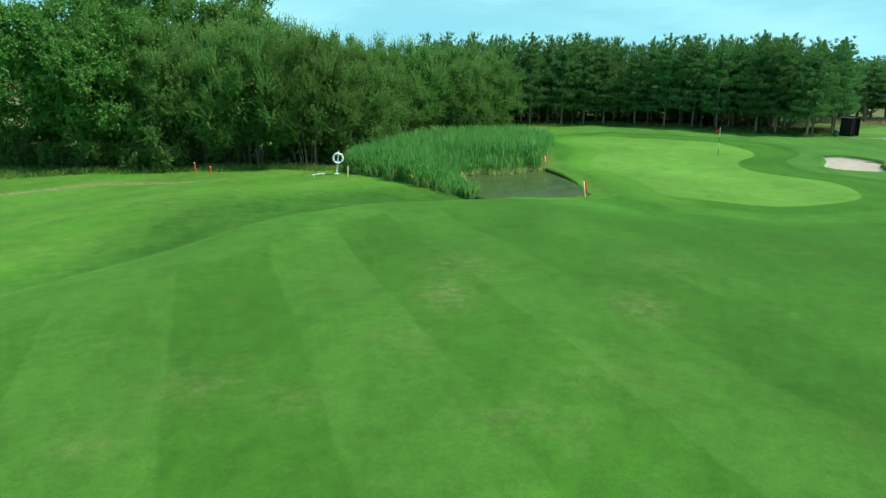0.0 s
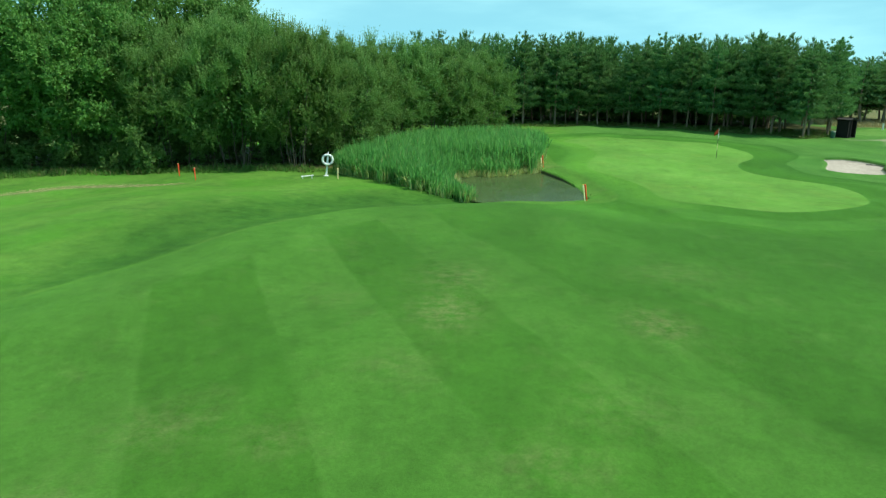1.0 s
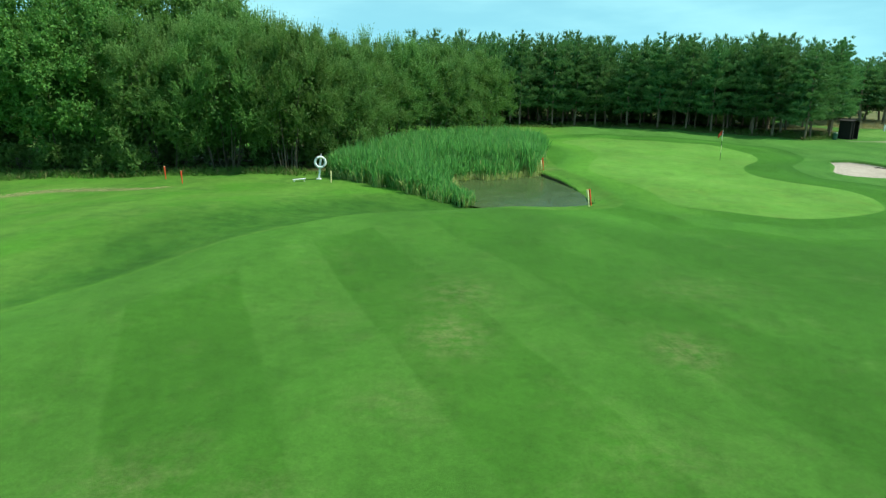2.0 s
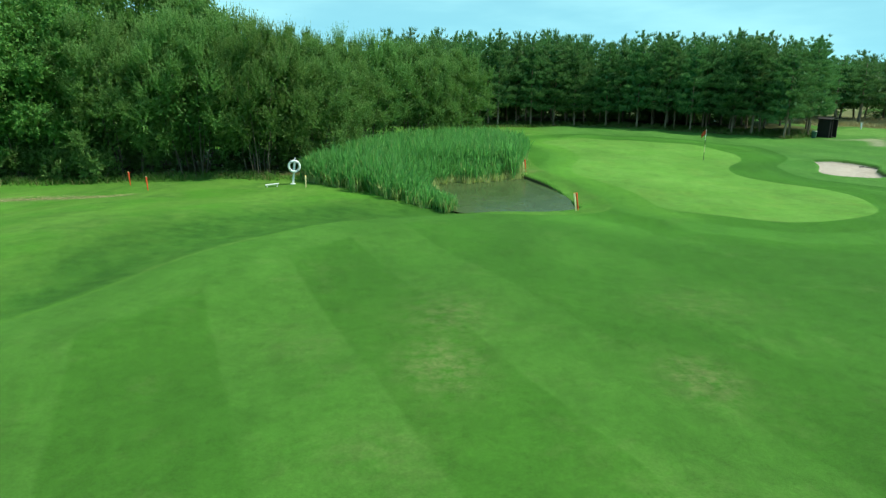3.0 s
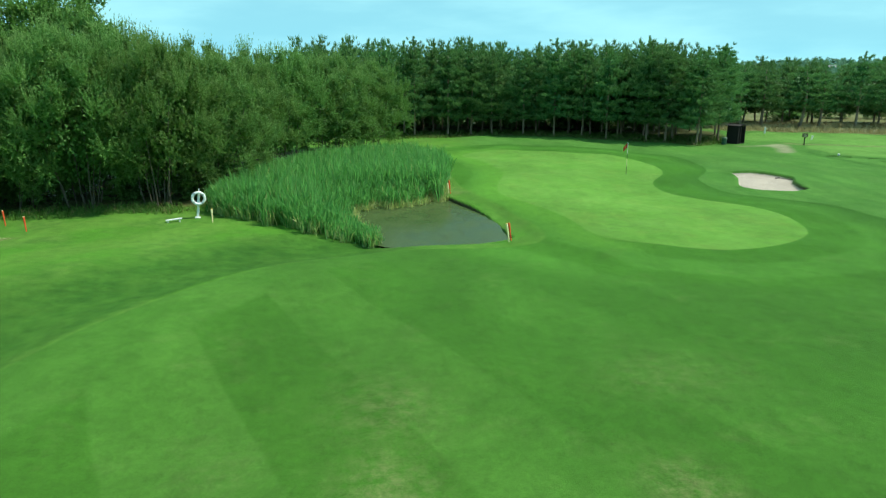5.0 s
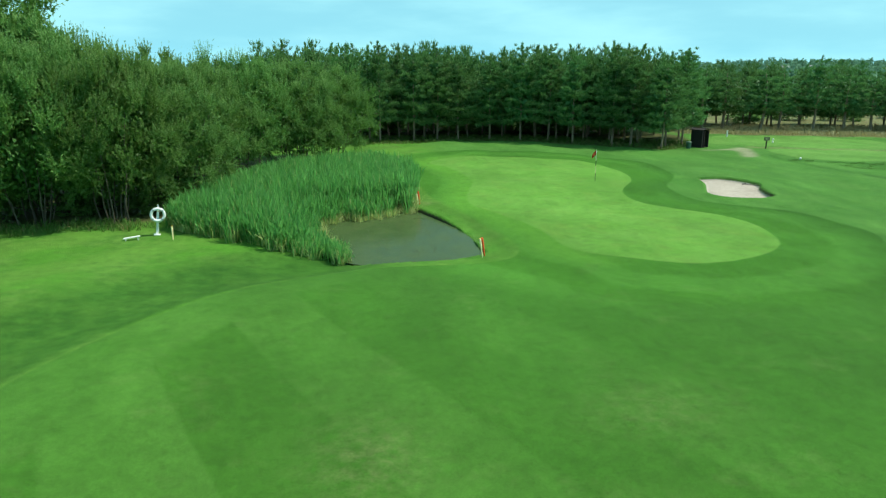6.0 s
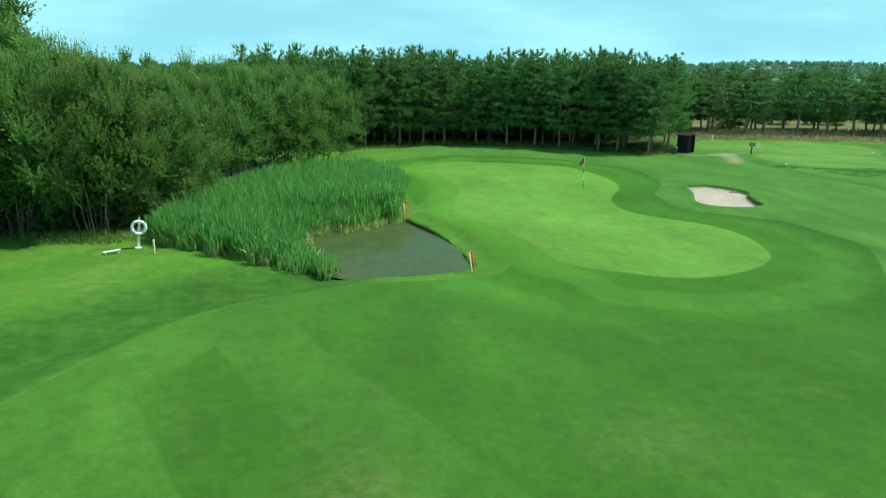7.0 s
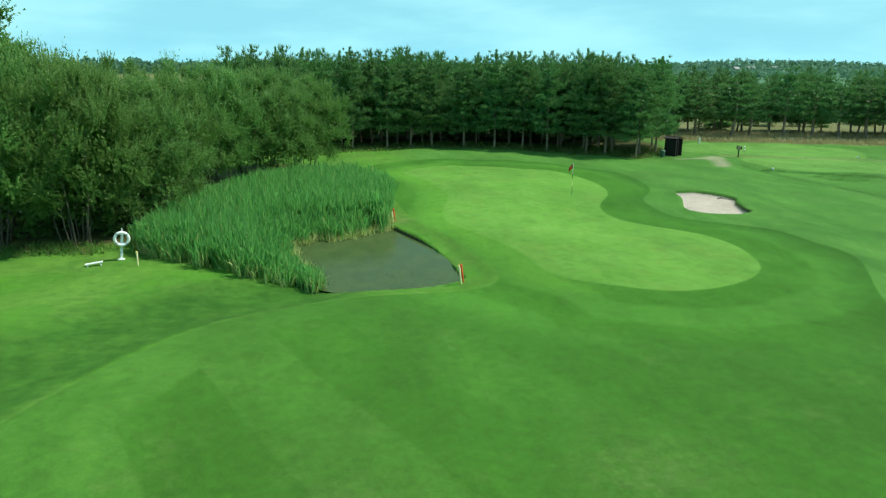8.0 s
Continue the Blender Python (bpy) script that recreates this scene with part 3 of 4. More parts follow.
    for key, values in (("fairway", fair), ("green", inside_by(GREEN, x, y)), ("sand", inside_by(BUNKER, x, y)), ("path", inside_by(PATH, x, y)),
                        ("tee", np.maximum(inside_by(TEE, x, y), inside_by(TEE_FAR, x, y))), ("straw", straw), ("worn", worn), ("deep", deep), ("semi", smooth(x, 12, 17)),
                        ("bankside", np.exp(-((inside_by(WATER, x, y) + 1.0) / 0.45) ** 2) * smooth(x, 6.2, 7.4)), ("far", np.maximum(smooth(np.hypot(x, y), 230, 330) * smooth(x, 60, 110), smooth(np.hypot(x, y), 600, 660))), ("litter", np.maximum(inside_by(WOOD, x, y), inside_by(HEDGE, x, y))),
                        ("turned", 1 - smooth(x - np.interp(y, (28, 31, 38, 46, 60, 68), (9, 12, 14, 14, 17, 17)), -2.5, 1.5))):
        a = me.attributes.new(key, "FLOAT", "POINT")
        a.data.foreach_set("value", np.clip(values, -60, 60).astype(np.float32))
    me.materials.append(TURF)
    tagged(new("ground", me), "mown golf course turf with a striped fairway and a putting green", "ground", kind="structure")


build_ground()


def build_water():
    bm = bmesh.new()
    bm.faces.new([bm.verts.new((x, y, -0.26)) for x, y in (WATER - WATER.mean(0)) * 1.025 + WATER.mean(0)])
    me = bpy.data.meshes.new("water")
    bm.to_mesh(me)
    bm.free()
    me.materials.append(POND)
    tagged(new("water", me), "still murky pond water with floating weed", "pond", kind="structure")


build_water()


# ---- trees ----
def triangles(name, base, way, facing, length, width, young_lit, tone):
    """Narrow leaves, one triangle each, turned to the light, with their young or top-lit paleness and the tone of their
    shoot.
    """
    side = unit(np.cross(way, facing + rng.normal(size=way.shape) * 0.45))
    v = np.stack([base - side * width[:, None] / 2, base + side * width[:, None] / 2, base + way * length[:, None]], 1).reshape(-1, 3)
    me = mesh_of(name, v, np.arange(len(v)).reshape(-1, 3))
    for key, values in (("young_lit", young_lit), ("shoot", tone)):
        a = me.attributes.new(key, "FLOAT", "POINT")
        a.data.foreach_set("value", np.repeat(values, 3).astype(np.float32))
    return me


def bush_crown(name, tall, wide, puffs, shoots, leaves, leaf, upright, puff=(0.55, 0.85), foot=0.06, inner=4600):
    """A bush's crown: rounded masses, each of puffs of fanned leafy shoots, with dark gaps between them."""
    masses = max(3, puffs // 8)
    g = np.arange(masses) + 0.5
    up = 1 - 1.78 * g / masses
    az = g * 2.399963 + rng.normal(size=masses) * 0.25
    flat = np.sqrt(np.clip(1 - up * up, 0.03, 1)) ** 0.8
    u = np.stack([np.cos(az) * flat, np.sin(az) * flat, up], 1)
    half = tall * (0.95 - foot) / 2
    size_of = rng.uniform(0.80, 1.20, masses)
    size_of[0] *= 0.82
    heart = u * (wide * 0.50, wide * 0.50, half * 0.55) * rng.uniform(0.88, 1.10, (masses, 1)) + np.array((0, 0, tall * foot + half))
    each = puffs // masses
    k = masses * each
    e = np.arange(each) + 0.5
    cap, swing = 1 - 1.25 * e / each, e * 2.399963
    c, out = [], []
    for i in range(masses):
        lead = Vector(unit(u[i] * 0.75 + np.array((0, 0, 0.40))))
        spin = np.array(lead.to_track_quat("Z", "Y").to_matrix())
        ring = np.sqrt(1 - cap * cap)
        a0 = rng.uniform(0, 6.28)
        d0 = np.stack([ring * np.cos(swing + a0), ring * np.sin(swing + a0), cap], 1) @ spin.T
        c.append(heart[i] + d0 * wide * 0.37 * size_of[i] * (1, 1, 1.0) * rng.uniform(0.88, 1.10, (each, 1)))
        out.append(unit(d0 + u[i] * 0.2))
    c, out = np.concatenate(c), np.concatenate(out)
    c[:, 2] = np.maximum(c[:, 2], tall * foot + 0.25)
    r = rng.uniform(*puff, k)
    hue = np.clip(np.repeat(rng.uniform(0.1, 0.9, masses), each) + rng.normal(size=k) * 0.22, 0, 1)
    n = k * shoots
    o, r1 = np.repeat(out, shoots, 0), np.repeat(r, shoots)[:, None]
    above = np.clip(o[:, 2:] + 0.15, 0, 1)
    lift = upright * (0.40 + 0.65 * above) * np.array((0, 0, 1.0))
    d = unit(o * 0.55 + lift * 0.6 + unit(rng.normal(size=(n, 3))) * 0.85)
    root = np.repeat(c, shoots, 0) + d * r1 * rng.uniform(0.25, 0.55, (n, 1))
    rise = unit(d + lift * 1.2)
    long = r1 * rng.uniform(0.55, 1.10, (n, 1)) * (1 + 0.6 * upright * above) * np.where(rng.uniform(0, 1, (n, 1)) > 0.97, 1.5, 1.0)
    t = rng.uniform(0.0, 1, (n, leaves, 1)) ** 1.2
    thick = 0.030 + 0.10 * (1 - upright)
    b = root[:, None] + rise[:, None] * t * long[:, None] + rng.normal(size=(n, leaves, 3)) * thick * (1.1 - t)
    w = unit(rise[:, None] * (0.45 + 0.7 * t) + rng.normal(size=(n, leaves, 3)) * (0.45 if upright > 0.6 else 0.7))
    f = np.broadcast_to((unit(d) + np.array((0, 0, 0.45)))[:, None], b.shape)
    size = (1.2 - 0.6 * t[..., 0]) * rng.uniform(0.7, 1.3, (n, leaves))
    # pale young tips, with top light added in tone on upward shoots
    young_lit = t[..., 0] * np.clip(0.6 + 0.4 * d[:, 2:], 0.2, 1)
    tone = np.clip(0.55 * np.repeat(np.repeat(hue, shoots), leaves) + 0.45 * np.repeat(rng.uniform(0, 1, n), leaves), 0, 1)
    m = inner                                                 # fill leaves in the heart of the crown, shade put in as darkest tone
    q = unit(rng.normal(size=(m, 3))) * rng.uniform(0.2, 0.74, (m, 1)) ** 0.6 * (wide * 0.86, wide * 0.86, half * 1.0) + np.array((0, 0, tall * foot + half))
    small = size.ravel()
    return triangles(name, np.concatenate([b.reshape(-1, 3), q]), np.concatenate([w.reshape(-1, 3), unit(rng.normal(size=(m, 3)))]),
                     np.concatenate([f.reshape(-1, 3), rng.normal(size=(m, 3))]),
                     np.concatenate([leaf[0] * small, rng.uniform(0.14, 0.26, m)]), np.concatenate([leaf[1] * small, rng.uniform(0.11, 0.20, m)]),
                     np.concatenate([young_lit.ravel(), np.zeros(m)]), np.concatenate([tone, np.zeros(m)]))


def bush(label, category, name, tall, wide, mat, puffs=88, shoots=38, leaves=28, leaf=(0.115, 0.044), upright=1.0, stems=9, **shape):
    ob = thing(name, (0, 0, -40), label, category)
    part("crown", bush_crown("crown", tall, wide, puffs, shoots, leaves, leaf, upright, **shape), mat, ob)
    for i in range(stems):
        a = i * 2 * math.pi / stems + rng.uniform(-0.4, 0.4)
        r, lean = rng.uniform(0.2, 1.3), rng.uniform(0.2, 0.5) * wide
        pts = [(math.cos(a) * r, math.sin(a) * r, -0.3)]
        for s in (0.15, 0.35, 0.6, 0.85):
            pts.append((math.cos(a) * (r + lean * s) + rng.normal() * 0.1, math.sin(a) * (r + lean * s) + rng.normal() * 0.1, tall * 0.75 * s))
        part("stem", limb(pts, [0.040, 0.036, 0.030, 0.024, 0.014]), WILLOW_BARK, ob, "slender bent grey-brown stem")
    return ob


def pine_crown(tall, clear, reach, needles, size, flatness=0.0):
    """Whorls of branches that carry rounded tufts of needles, closed to a dense crown under a pointed leader."""
    up1 = np.array((0, 0, 1.0))
    spots, ways, radii, tight = [], [], [], []
    h = clear
    while h < tall - 0.7:
        f = (h - clear) / (tall - clear)
        full = (0.72 + 0.9 * f if f < 0.3 else 1.0) * (1 - max(0.0, (f - 0.22) / 0.78) ** 1.25)
        far = reach * full + 0.18
        turn = rng.uniform(0, 6.28)
        arms = 6 if f < 0.75 else 5
        for i in range(arms):
            a = turn + 6.28 * i / arms + rng.normal() * 0.25
            d = np.array((math.cos(a), math.sin(a), 0.0))
            aside = np.array((-d[1], d[0], 0))
            ln = far * rng.uniform(0.70, 1.18)
            rise = (-0.10 + 1.0 * f + rng.normal() * 0.10) * (1 - flatness)
            for t in ((0.45, 0.72, 0.88, 1.0) if ln > 1.0 else (0.6, 1.0)):
                for side in ((-1, 1) if t in (0.72, 0.88) else (0,)):
                    spots.append(up1 * (h + rise * ln * t + 0.12 * ln * t * t) + d * ln * t + aside * side * ln * 0.24 * t + rng.normal(size=3) * (0.12, 0.12, 0.10))
                    ways.append(unit(d * (0.75 - 0.5 * f) + aside * side * 0.4 + up1 * (0.65 + 0.8 * f)))
                    radii.append(rng.uniform(0.34, 0.52) * (1 - 0.45 * f))
                    tight.append(f)
        h += rng.uniform(0.62, 0.88) * (1 + 0.5 * flatness)
    for z in np.linspace(tall - 1.7, tall - 0.3, 7):         # the leader and its candles
        for _ in range(2):
            spots.append(np.array((*(rng.normal(size=2) * 0.13 * (tall - z)), z)))
            ways.append(unit(up1 + rng.normal(size=3) * 0.2))
            radii.append(0.20)
            tight.append(1.0)
    b, w, r = np.array(spots), np.array(ways), np.array(radii)[:, None, None]
    k, q = len(b), needles
    e = unit(rng.normal(size=(k, q, 3)))
    root = b[:, None] + e * r * rng.uniform(0.1, 0.75, (k, q, 1)) * (1, 1, 0.62 - 0.25 * flatness)
    lean = np.array(tight)[:, None, None] ** 2
    d = unit(e * (0.55 - 0.40 * lean) + w[:, None] * (0.75 + 0.5 * lean) + rng.normal(size=(k, q, 3)) * (0.30 - 0.12 * lean))
    long = (size * rng.uniform(0.7, 1.3, (k, q)) * (1 - 0.25 * lean[..., 0])).ravel()
    # upper needles of each tuft toned paler, light from above put into colour
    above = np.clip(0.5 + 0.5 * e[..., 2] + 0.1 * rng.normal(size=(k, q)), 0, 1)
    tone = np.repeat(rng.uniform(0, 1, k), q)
    m = 420                                                   # large fill leaves about the trunk, its shade put in as darkest tone
    z = rng.uniform(clear, tall - 1.6, m)
    wide = reach * 0.55 * (1 - ((z - clear) / (tall - clear)) ** 2)
    heart = np.column_stack([rng.uniform(-1, 1, (m, 2)) * wide[:, None], z])
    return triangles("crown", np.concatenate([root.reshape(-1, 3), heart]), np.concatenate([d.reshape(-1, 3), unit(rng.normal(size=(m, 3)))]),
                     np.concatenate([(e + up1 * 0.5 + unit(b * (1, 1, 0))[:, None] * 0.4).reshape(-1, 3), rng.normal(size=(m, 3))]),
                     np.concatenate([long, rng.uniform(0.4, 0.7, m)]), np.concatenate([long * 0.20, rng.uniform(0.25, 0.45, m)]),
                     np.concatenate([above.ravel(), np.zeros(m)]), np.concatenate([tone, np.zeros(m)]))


def pine(tall, clear, reach, needles=40, size=0.27, flatness=0.0, stout=1.0, label="tall dark green pine with a bare pale lower trunk"):
    ob = thing("pine_tree", (0, 0, -40), label, "tree")
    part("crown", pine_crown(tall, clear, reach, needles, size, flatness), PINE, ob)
    bend = rng.normal(size=2) * 0.12
    pts = [(bend[0] * s * (1 - s) * 4, bend[1] * s * (1 - s) * 4, -0.3 + (tall + 0.1) * s) for s in (0, 0.05, 0.2, 0.4, 0.6, 0.8, 1)]
    part("trunk", limb(pts, [stout * v for v in (0.135, 0.115, 0.10, 0.08, 0.05, 0.026, 0.01)]), PINE_BARK, ob, "pale grey-brown bare trunk")
    for _ in range(7):
        a, h = rng.uniform(0, 2 * math.pi), rng.uniform(clear * 0.7, clear * 1.5)
        ln = rng.uniform(0.6, 1.3)
        part("limb", limb([(0, 0, h), (math.cos(a) * ln * 0.5, math.sin(a) * ln * 0.5, h + 0.1), (math.cos(a) * ln, math.sin(a) * ln, h + 0.3)], [0.04, 0.03, 0.012], 5), PINE_BARK, ob)
    return ob


placed = set()


def plant(kinds, places, group):
    """Sets copies of the kinds out: place, size, turn. The first of each kind goes to its first place."""
    for i, (x, y, wide, tall, which) in enumerate(places):
        ob = kinds[which]
        m = Matrix.Translation(at(x, y)) @ pose(0, 0, 0, 0, 0, (i * 137) % 360) @ Matrix.Diagonal((wide, wide, tall, 1))
        if ob.name in placed:
            bare = copy_thing(ob, m)
            bare.matrix_basis = m
            tagged(bare, group=group)
        else:
            ob.matrix_basis = m
            tagged(ob, group=group)
            placed.add(ob.name)


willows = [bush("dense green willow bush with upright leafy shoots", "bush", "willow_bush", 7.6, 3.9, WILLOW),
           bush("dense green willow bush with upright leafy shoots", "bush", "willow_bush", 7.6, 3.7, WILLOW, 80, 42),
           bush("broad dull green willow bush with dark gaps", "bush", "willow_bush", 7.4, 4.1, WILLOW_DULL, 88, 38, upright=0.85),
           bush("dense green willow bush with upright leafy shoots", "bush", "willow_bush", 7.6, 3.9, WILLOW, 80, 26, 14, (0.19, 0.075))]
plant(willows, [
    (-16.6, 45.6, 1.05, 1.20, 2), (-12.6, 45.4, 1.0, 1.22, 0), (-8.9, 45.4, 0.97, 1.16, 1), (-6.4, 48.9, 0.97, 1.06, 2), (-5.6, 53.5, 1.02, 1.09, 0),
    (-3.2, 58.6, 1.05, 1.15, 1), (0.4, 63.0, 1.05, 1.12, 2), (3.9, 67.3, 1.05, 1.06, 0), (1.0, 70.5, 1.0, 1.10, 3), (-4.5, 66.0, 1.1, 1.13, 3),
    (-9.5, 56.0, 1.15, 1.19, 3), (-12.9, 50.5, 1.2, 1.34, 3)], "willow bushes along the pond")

broads = [bush("tall bright green broadleaf tree with loose branches", "tree", "broadleaf_tree", 10.5, 4.6, BROAD, 84, 30, 24, (0.17, 0.12), 0.3, 4, puff=(0.6, 1.15), foot=0.05),
          bush("tall bright green broadleaf tree with loose branches", "tree", "broadleaf_tree", 10.5, 4.2, BROAD, 78, 30, 24, (0.17, 0.12), 0.3, 3, puff=(0.6, 1.15), foot=0.05)]
plant(broads, [(-21.6, 45.2, 1.0, 1.05, 0), (-27.5, 44.2, 1.0, 1.1, 1), (-15.8, 54.0, 1.15, 1.20, 1), (-25.0, 53.0, 1.1, 1.25, 0), (-20.6, 51.5, 1.05, 1.26, 1)], "broadleaf trees by the hedge")

shrub = bush("low dark shrub under the pines", "shrub", "undergrowth_shrub", 3.2, 2.6, WILLOW_DULL, 30, 9, 14, (0.30, 0.16), 0.5, 3, foot=0.0, inner=300)
plant([shrub], [(-8 + 3.6 * i, 97 + 1.2 * math.sin(i * 2.1) + (0 if i < 9 else -1.6 * (i - 8)), 1.0, 0.9 + 0.15 * math.sin(i * 1.7), 0) for i in range(13)], "shrubs behind the pine wood")

plant([shrub], [(x, 43.7 + 0.5 * math.sin(3 * x), 0.55, 0.42 + 0.08 * math.sin(5 * x), 0) for x in (-33, -29.5, -27, -24.6, -22.2, -19.8, -17.4)], "low shrubs along the hedge")

# added shrubs behind the stems, to close pale gaps where the hedge is dark
plant([shrub], [(-33.4 + 2.6 * i, 48.2 + 0.7 * math.sin(2.2 * i), 0.9, 0.75 + 0.12 * math.sin(3.1 * i), 0) for i in range(11)], "shaded undergrowth inside the hedge")

plant([shrub], [(52 + 5.6 * i, 96 + 3 * math.sin(i * 2.3), 1.1, 0.48 + 0.2 * math.sin(i * 1.9), 0) for i in range(10)], "shrubs in the dry field")
plant([shrub], [(26.5, 92.5, 1.0, 0.8, 0), (31, 91, 1.0, 0.7, 0), (35.5, 90, 1.0, 0.75, 0), (40, 88.5, 1.0, 0.7, 0), (37.5, 85.5, 0.8, 0.6, 0), (32.5, 87, 0.9, 0.6, 0)], "undergrowth in the pine wood")
plant([shrub], [(2 + 3.3 * i, 93.6 + 0.8 * math.sin(i * 2.7) - (0 if i < 6 else 1.3 * (i - 5)), 1.05, 0.62 + 0.12 * math.sin(i * 2.3), 0) for i in range(13)], "undergrowth in the pine wood")

pines = [pine(10.15, 2.2, 2.1), pine(9.7, 2.0, 2.0), pine(10.3, 2.4, 2.25), pine(9.95, 2.2, 2.2, 9, 0.50), pine(9.9, 2.0, 2.1, 9, 0.50),
         pine(9.9, 3.1, 2.9, 20, 0.32, 0.6, 1.6, "broad dark pine with layered branches and a stout trunk"),
         pine(9.5, 2.8, 3.1, 20, 0.32, 0.6, 1.6, "broad dark pine with layered branches and a stout trunk")]


def pine_places():
    edge = np.array([(-2, 84.6), (2, 84.2), (6, 83.6), (10.8, 83), (17.4, 84), (25.4, 80.6), (31.4, 75.4), (35.8, 71.2)])
    run = np.concatenate([[0], np.cumsum(np.hypot(*np.diff(edge, axis=0).T))])
    out, r = [], random.Random(5)
    fine, coarse = (lambda: r.randrange(3)), (lambda: 3 + r.randrange(2))
    for row in range(4):
        s = 0.0 + 1.7 * (row % 2)
        while s < run[-1]:
            x, y = np.interp(s, run, edge[:, 0]), np.interp(s, run, edge[:, 1])
            x, y = x + 0.35 * row * 3.0 + r.uniform(-0.7, 0.7), y + row * 3.1 + r.uniform(-0.6, 0.6)
            out.append((x, y, r.uniform(0.92, 1.15), r.uniform(0.94, 1.07) if row == 0 else r.uniform(0.96, 1.09), fine() if row == 0 and x > 7 else coarse()))
            s += r.uniform(2.6, 3.6)
    for x, y in ((33, 79), (36, 76), (39, 78), (35, 83), (39, 83), (31, 85), (43, 82), (28, 90), (34, 88)):
        out.append((x, y, 1.0, r.uniform(0.9, 1.02), coarse()))
    for x, y in ((36.4, 69.3), (38.0, 71.2), (40.4, 72.0), (42.0, 74.5), (43.5, 77.5)):
        out.append((x, y, 1.0, r.uniform(0.86, 0.95), fine()))
    x = 46.0
    while x < 112:
        line = min(86.0, 84.8 - 0.49 * (x - 56.6))
        out.append((x, line + r.uniform(-0.8, 1.2), r.uniform(0.9, 1.25), r.uniform(0.76, 0.93), 5 + r.randrange(2)))
        out.append((x + 2.6, line + 4.6 + r.uniform(-1.5, 1.5), r.uniform(0.95, 1.25), r.uniform(0.74, 0.88), coarse()))
        out.append((x + 4.4, line + 8.5 + r.uniform(-2, 2), r.uniform(1.0, 1.3), r.uniform(0.76, 0.88), coarse()))
        x += r.uniform(2.5, 3.4)
    return out


plant(pines, pine_places(), "pine wood")


# ---- reeds and long grass ----
def scatter(outline, per_m2, seed):
    r = np.random.default_rng(seed)
    lo, hi = outline.min(0), outline.max(0)
    k = int(per_m2 * (hi - lo).prod())
    p = r.uniform(lo, hi, (k, 2))
    return p[inside_by(outline, p[:, 0], p[:, 1]) > 0]


def grass_stuff(name, p, tall, width, lean, droop, mat, label, category, blades=1, grown=1.0, lift=0.0):
    p = np.repeat(p, blades, 0)
    grown = np.repeat(grown, blades) if np.ndim(grown) else grown
    k = len(p)
    z = np.maximum(height(p[:, 0], p[:, 1]), -0.5) - 0.02
    base = np.column_stack([p + rng.normal(size=(k, 2)) * 0.04, z])
    way = unit(np.column_stack([rng.normal(size=(k, 2)) * lean, np.ones(k)]))
    length = grown * rng.uniform(*tall, k)
    raised = np.minimum(rng.uniform(-0.4 * lift, lift, k).clip(0), length * 0.74)
    base = base + way * raised[:, None]
    me = blade_mesh(name, base, way, length - raised, rng.uniform(*width, k), rng.uniform(0, droop, k))
    me.materials.append(mat)
    return tagged(new(name, me), label, category, kind="stuff")


clumps = scatter(REEDS, 11, 3)
reed_p = np.repeat(clumps, 8, 0) + np.random.default_rng(31).normal(size=(8 * len(clumps), 2)) * 0.11
reed_tall = np.repeat(np.random.default_rng(32).uniform(0.72, 1.0, len(clumps)), 8)
edge_in = inside_by(REEDS, reed_p[:, 0], reed_p[:, 1])
spur = smooth(reed_p[:, 0], -1.8, 0.6) * (1 - smooth(reed_p[:, 1], 39.5, 43))
reed_tall = reed_tall * (0.70 + 0.30 * np.maximum(smooth(edge_in, 0, 1.3), smooth(reed_p[:, 0], 4.5, 6))) * (1 - 0.34 * spur)
grass_stuff("reeds", reed_p, (1.35, 2.2), (0.036, 0.066), 0.14, 0.28, REED, "dense stand of tall green reeds in the pond", "reeds", 3, reed_tall, 1.7)
grass_stuff("reed_stems", reed_p[(edge_in < 0.35)], (0.4, 1.0), (0.025, 0.05), 0.2, 0.4, REED_DRY, "dry straw-coloured stems at the edge of the reeds", "reeds", 2)

by_water = inside_by(WATER, reed_p[:, 0], reed_p[:, 1])
low = reed_p[(edge_in < 0.9) & (by_water > -0.6) & (reed_p[:, 1] > 38.5)]
grass_stuff("yellowing_reeds", np.repeat(low, 4, 0) + rng.normal(size=(4 * len(low), 2)) * 0.20, (0.35, 0.85), (0.03, 0.06), 0.25, 0.5, REED_DRY, "yellowing low reeds leaning over the open water", "reeds", 2)

strip = closed([(-34, 42.5), (-27, 39.5), (-22, 40.6), (-16, 42.0), (-11, 42.6), (-8, 42.4), (-7, 44), (-12, 45), (-22, 44), (-34, 46)])
grass_stuff("long_grass", scatter(strip, 26, 4), (0.15, 0.55), (0.015, 0.04), 0.35, 0.7, GRASS, "long unmown grass and weeds under the hedge", "grass", 3)
bank = closed([(-26, 30.0), (-22, 33.0), (-19.0, 36.1), (-14.2, 37.6), (-14.2, 38.4), (-19.4, 37.3), (-22.5, 34.4), (-26, 31.4)])
grass_stuff("bank_grass", scatter(bank, 90, 9), (0.03, 0.09), (0.012, 0.03), 0.5, 0.8, STRAW, "broken strip of short dry grass along a low bank", "grass", 2)
strip = closed([(8, 78.8), (17, 81), (25, 78.5), (31, 73.4), (35, 69.5), (36.5, 67.9), (40, 70), (42, 74), (34, 80), (26, 86), (10, 88), (4, 82)])
grass_stuff("long_grass", scatter(strip, 14, 5), (0.15, 0.5), (0.02, 0.05), 0.35, 0.7, GRASS, "long unmown grass along the edge of the pine wood", "grass", 3)
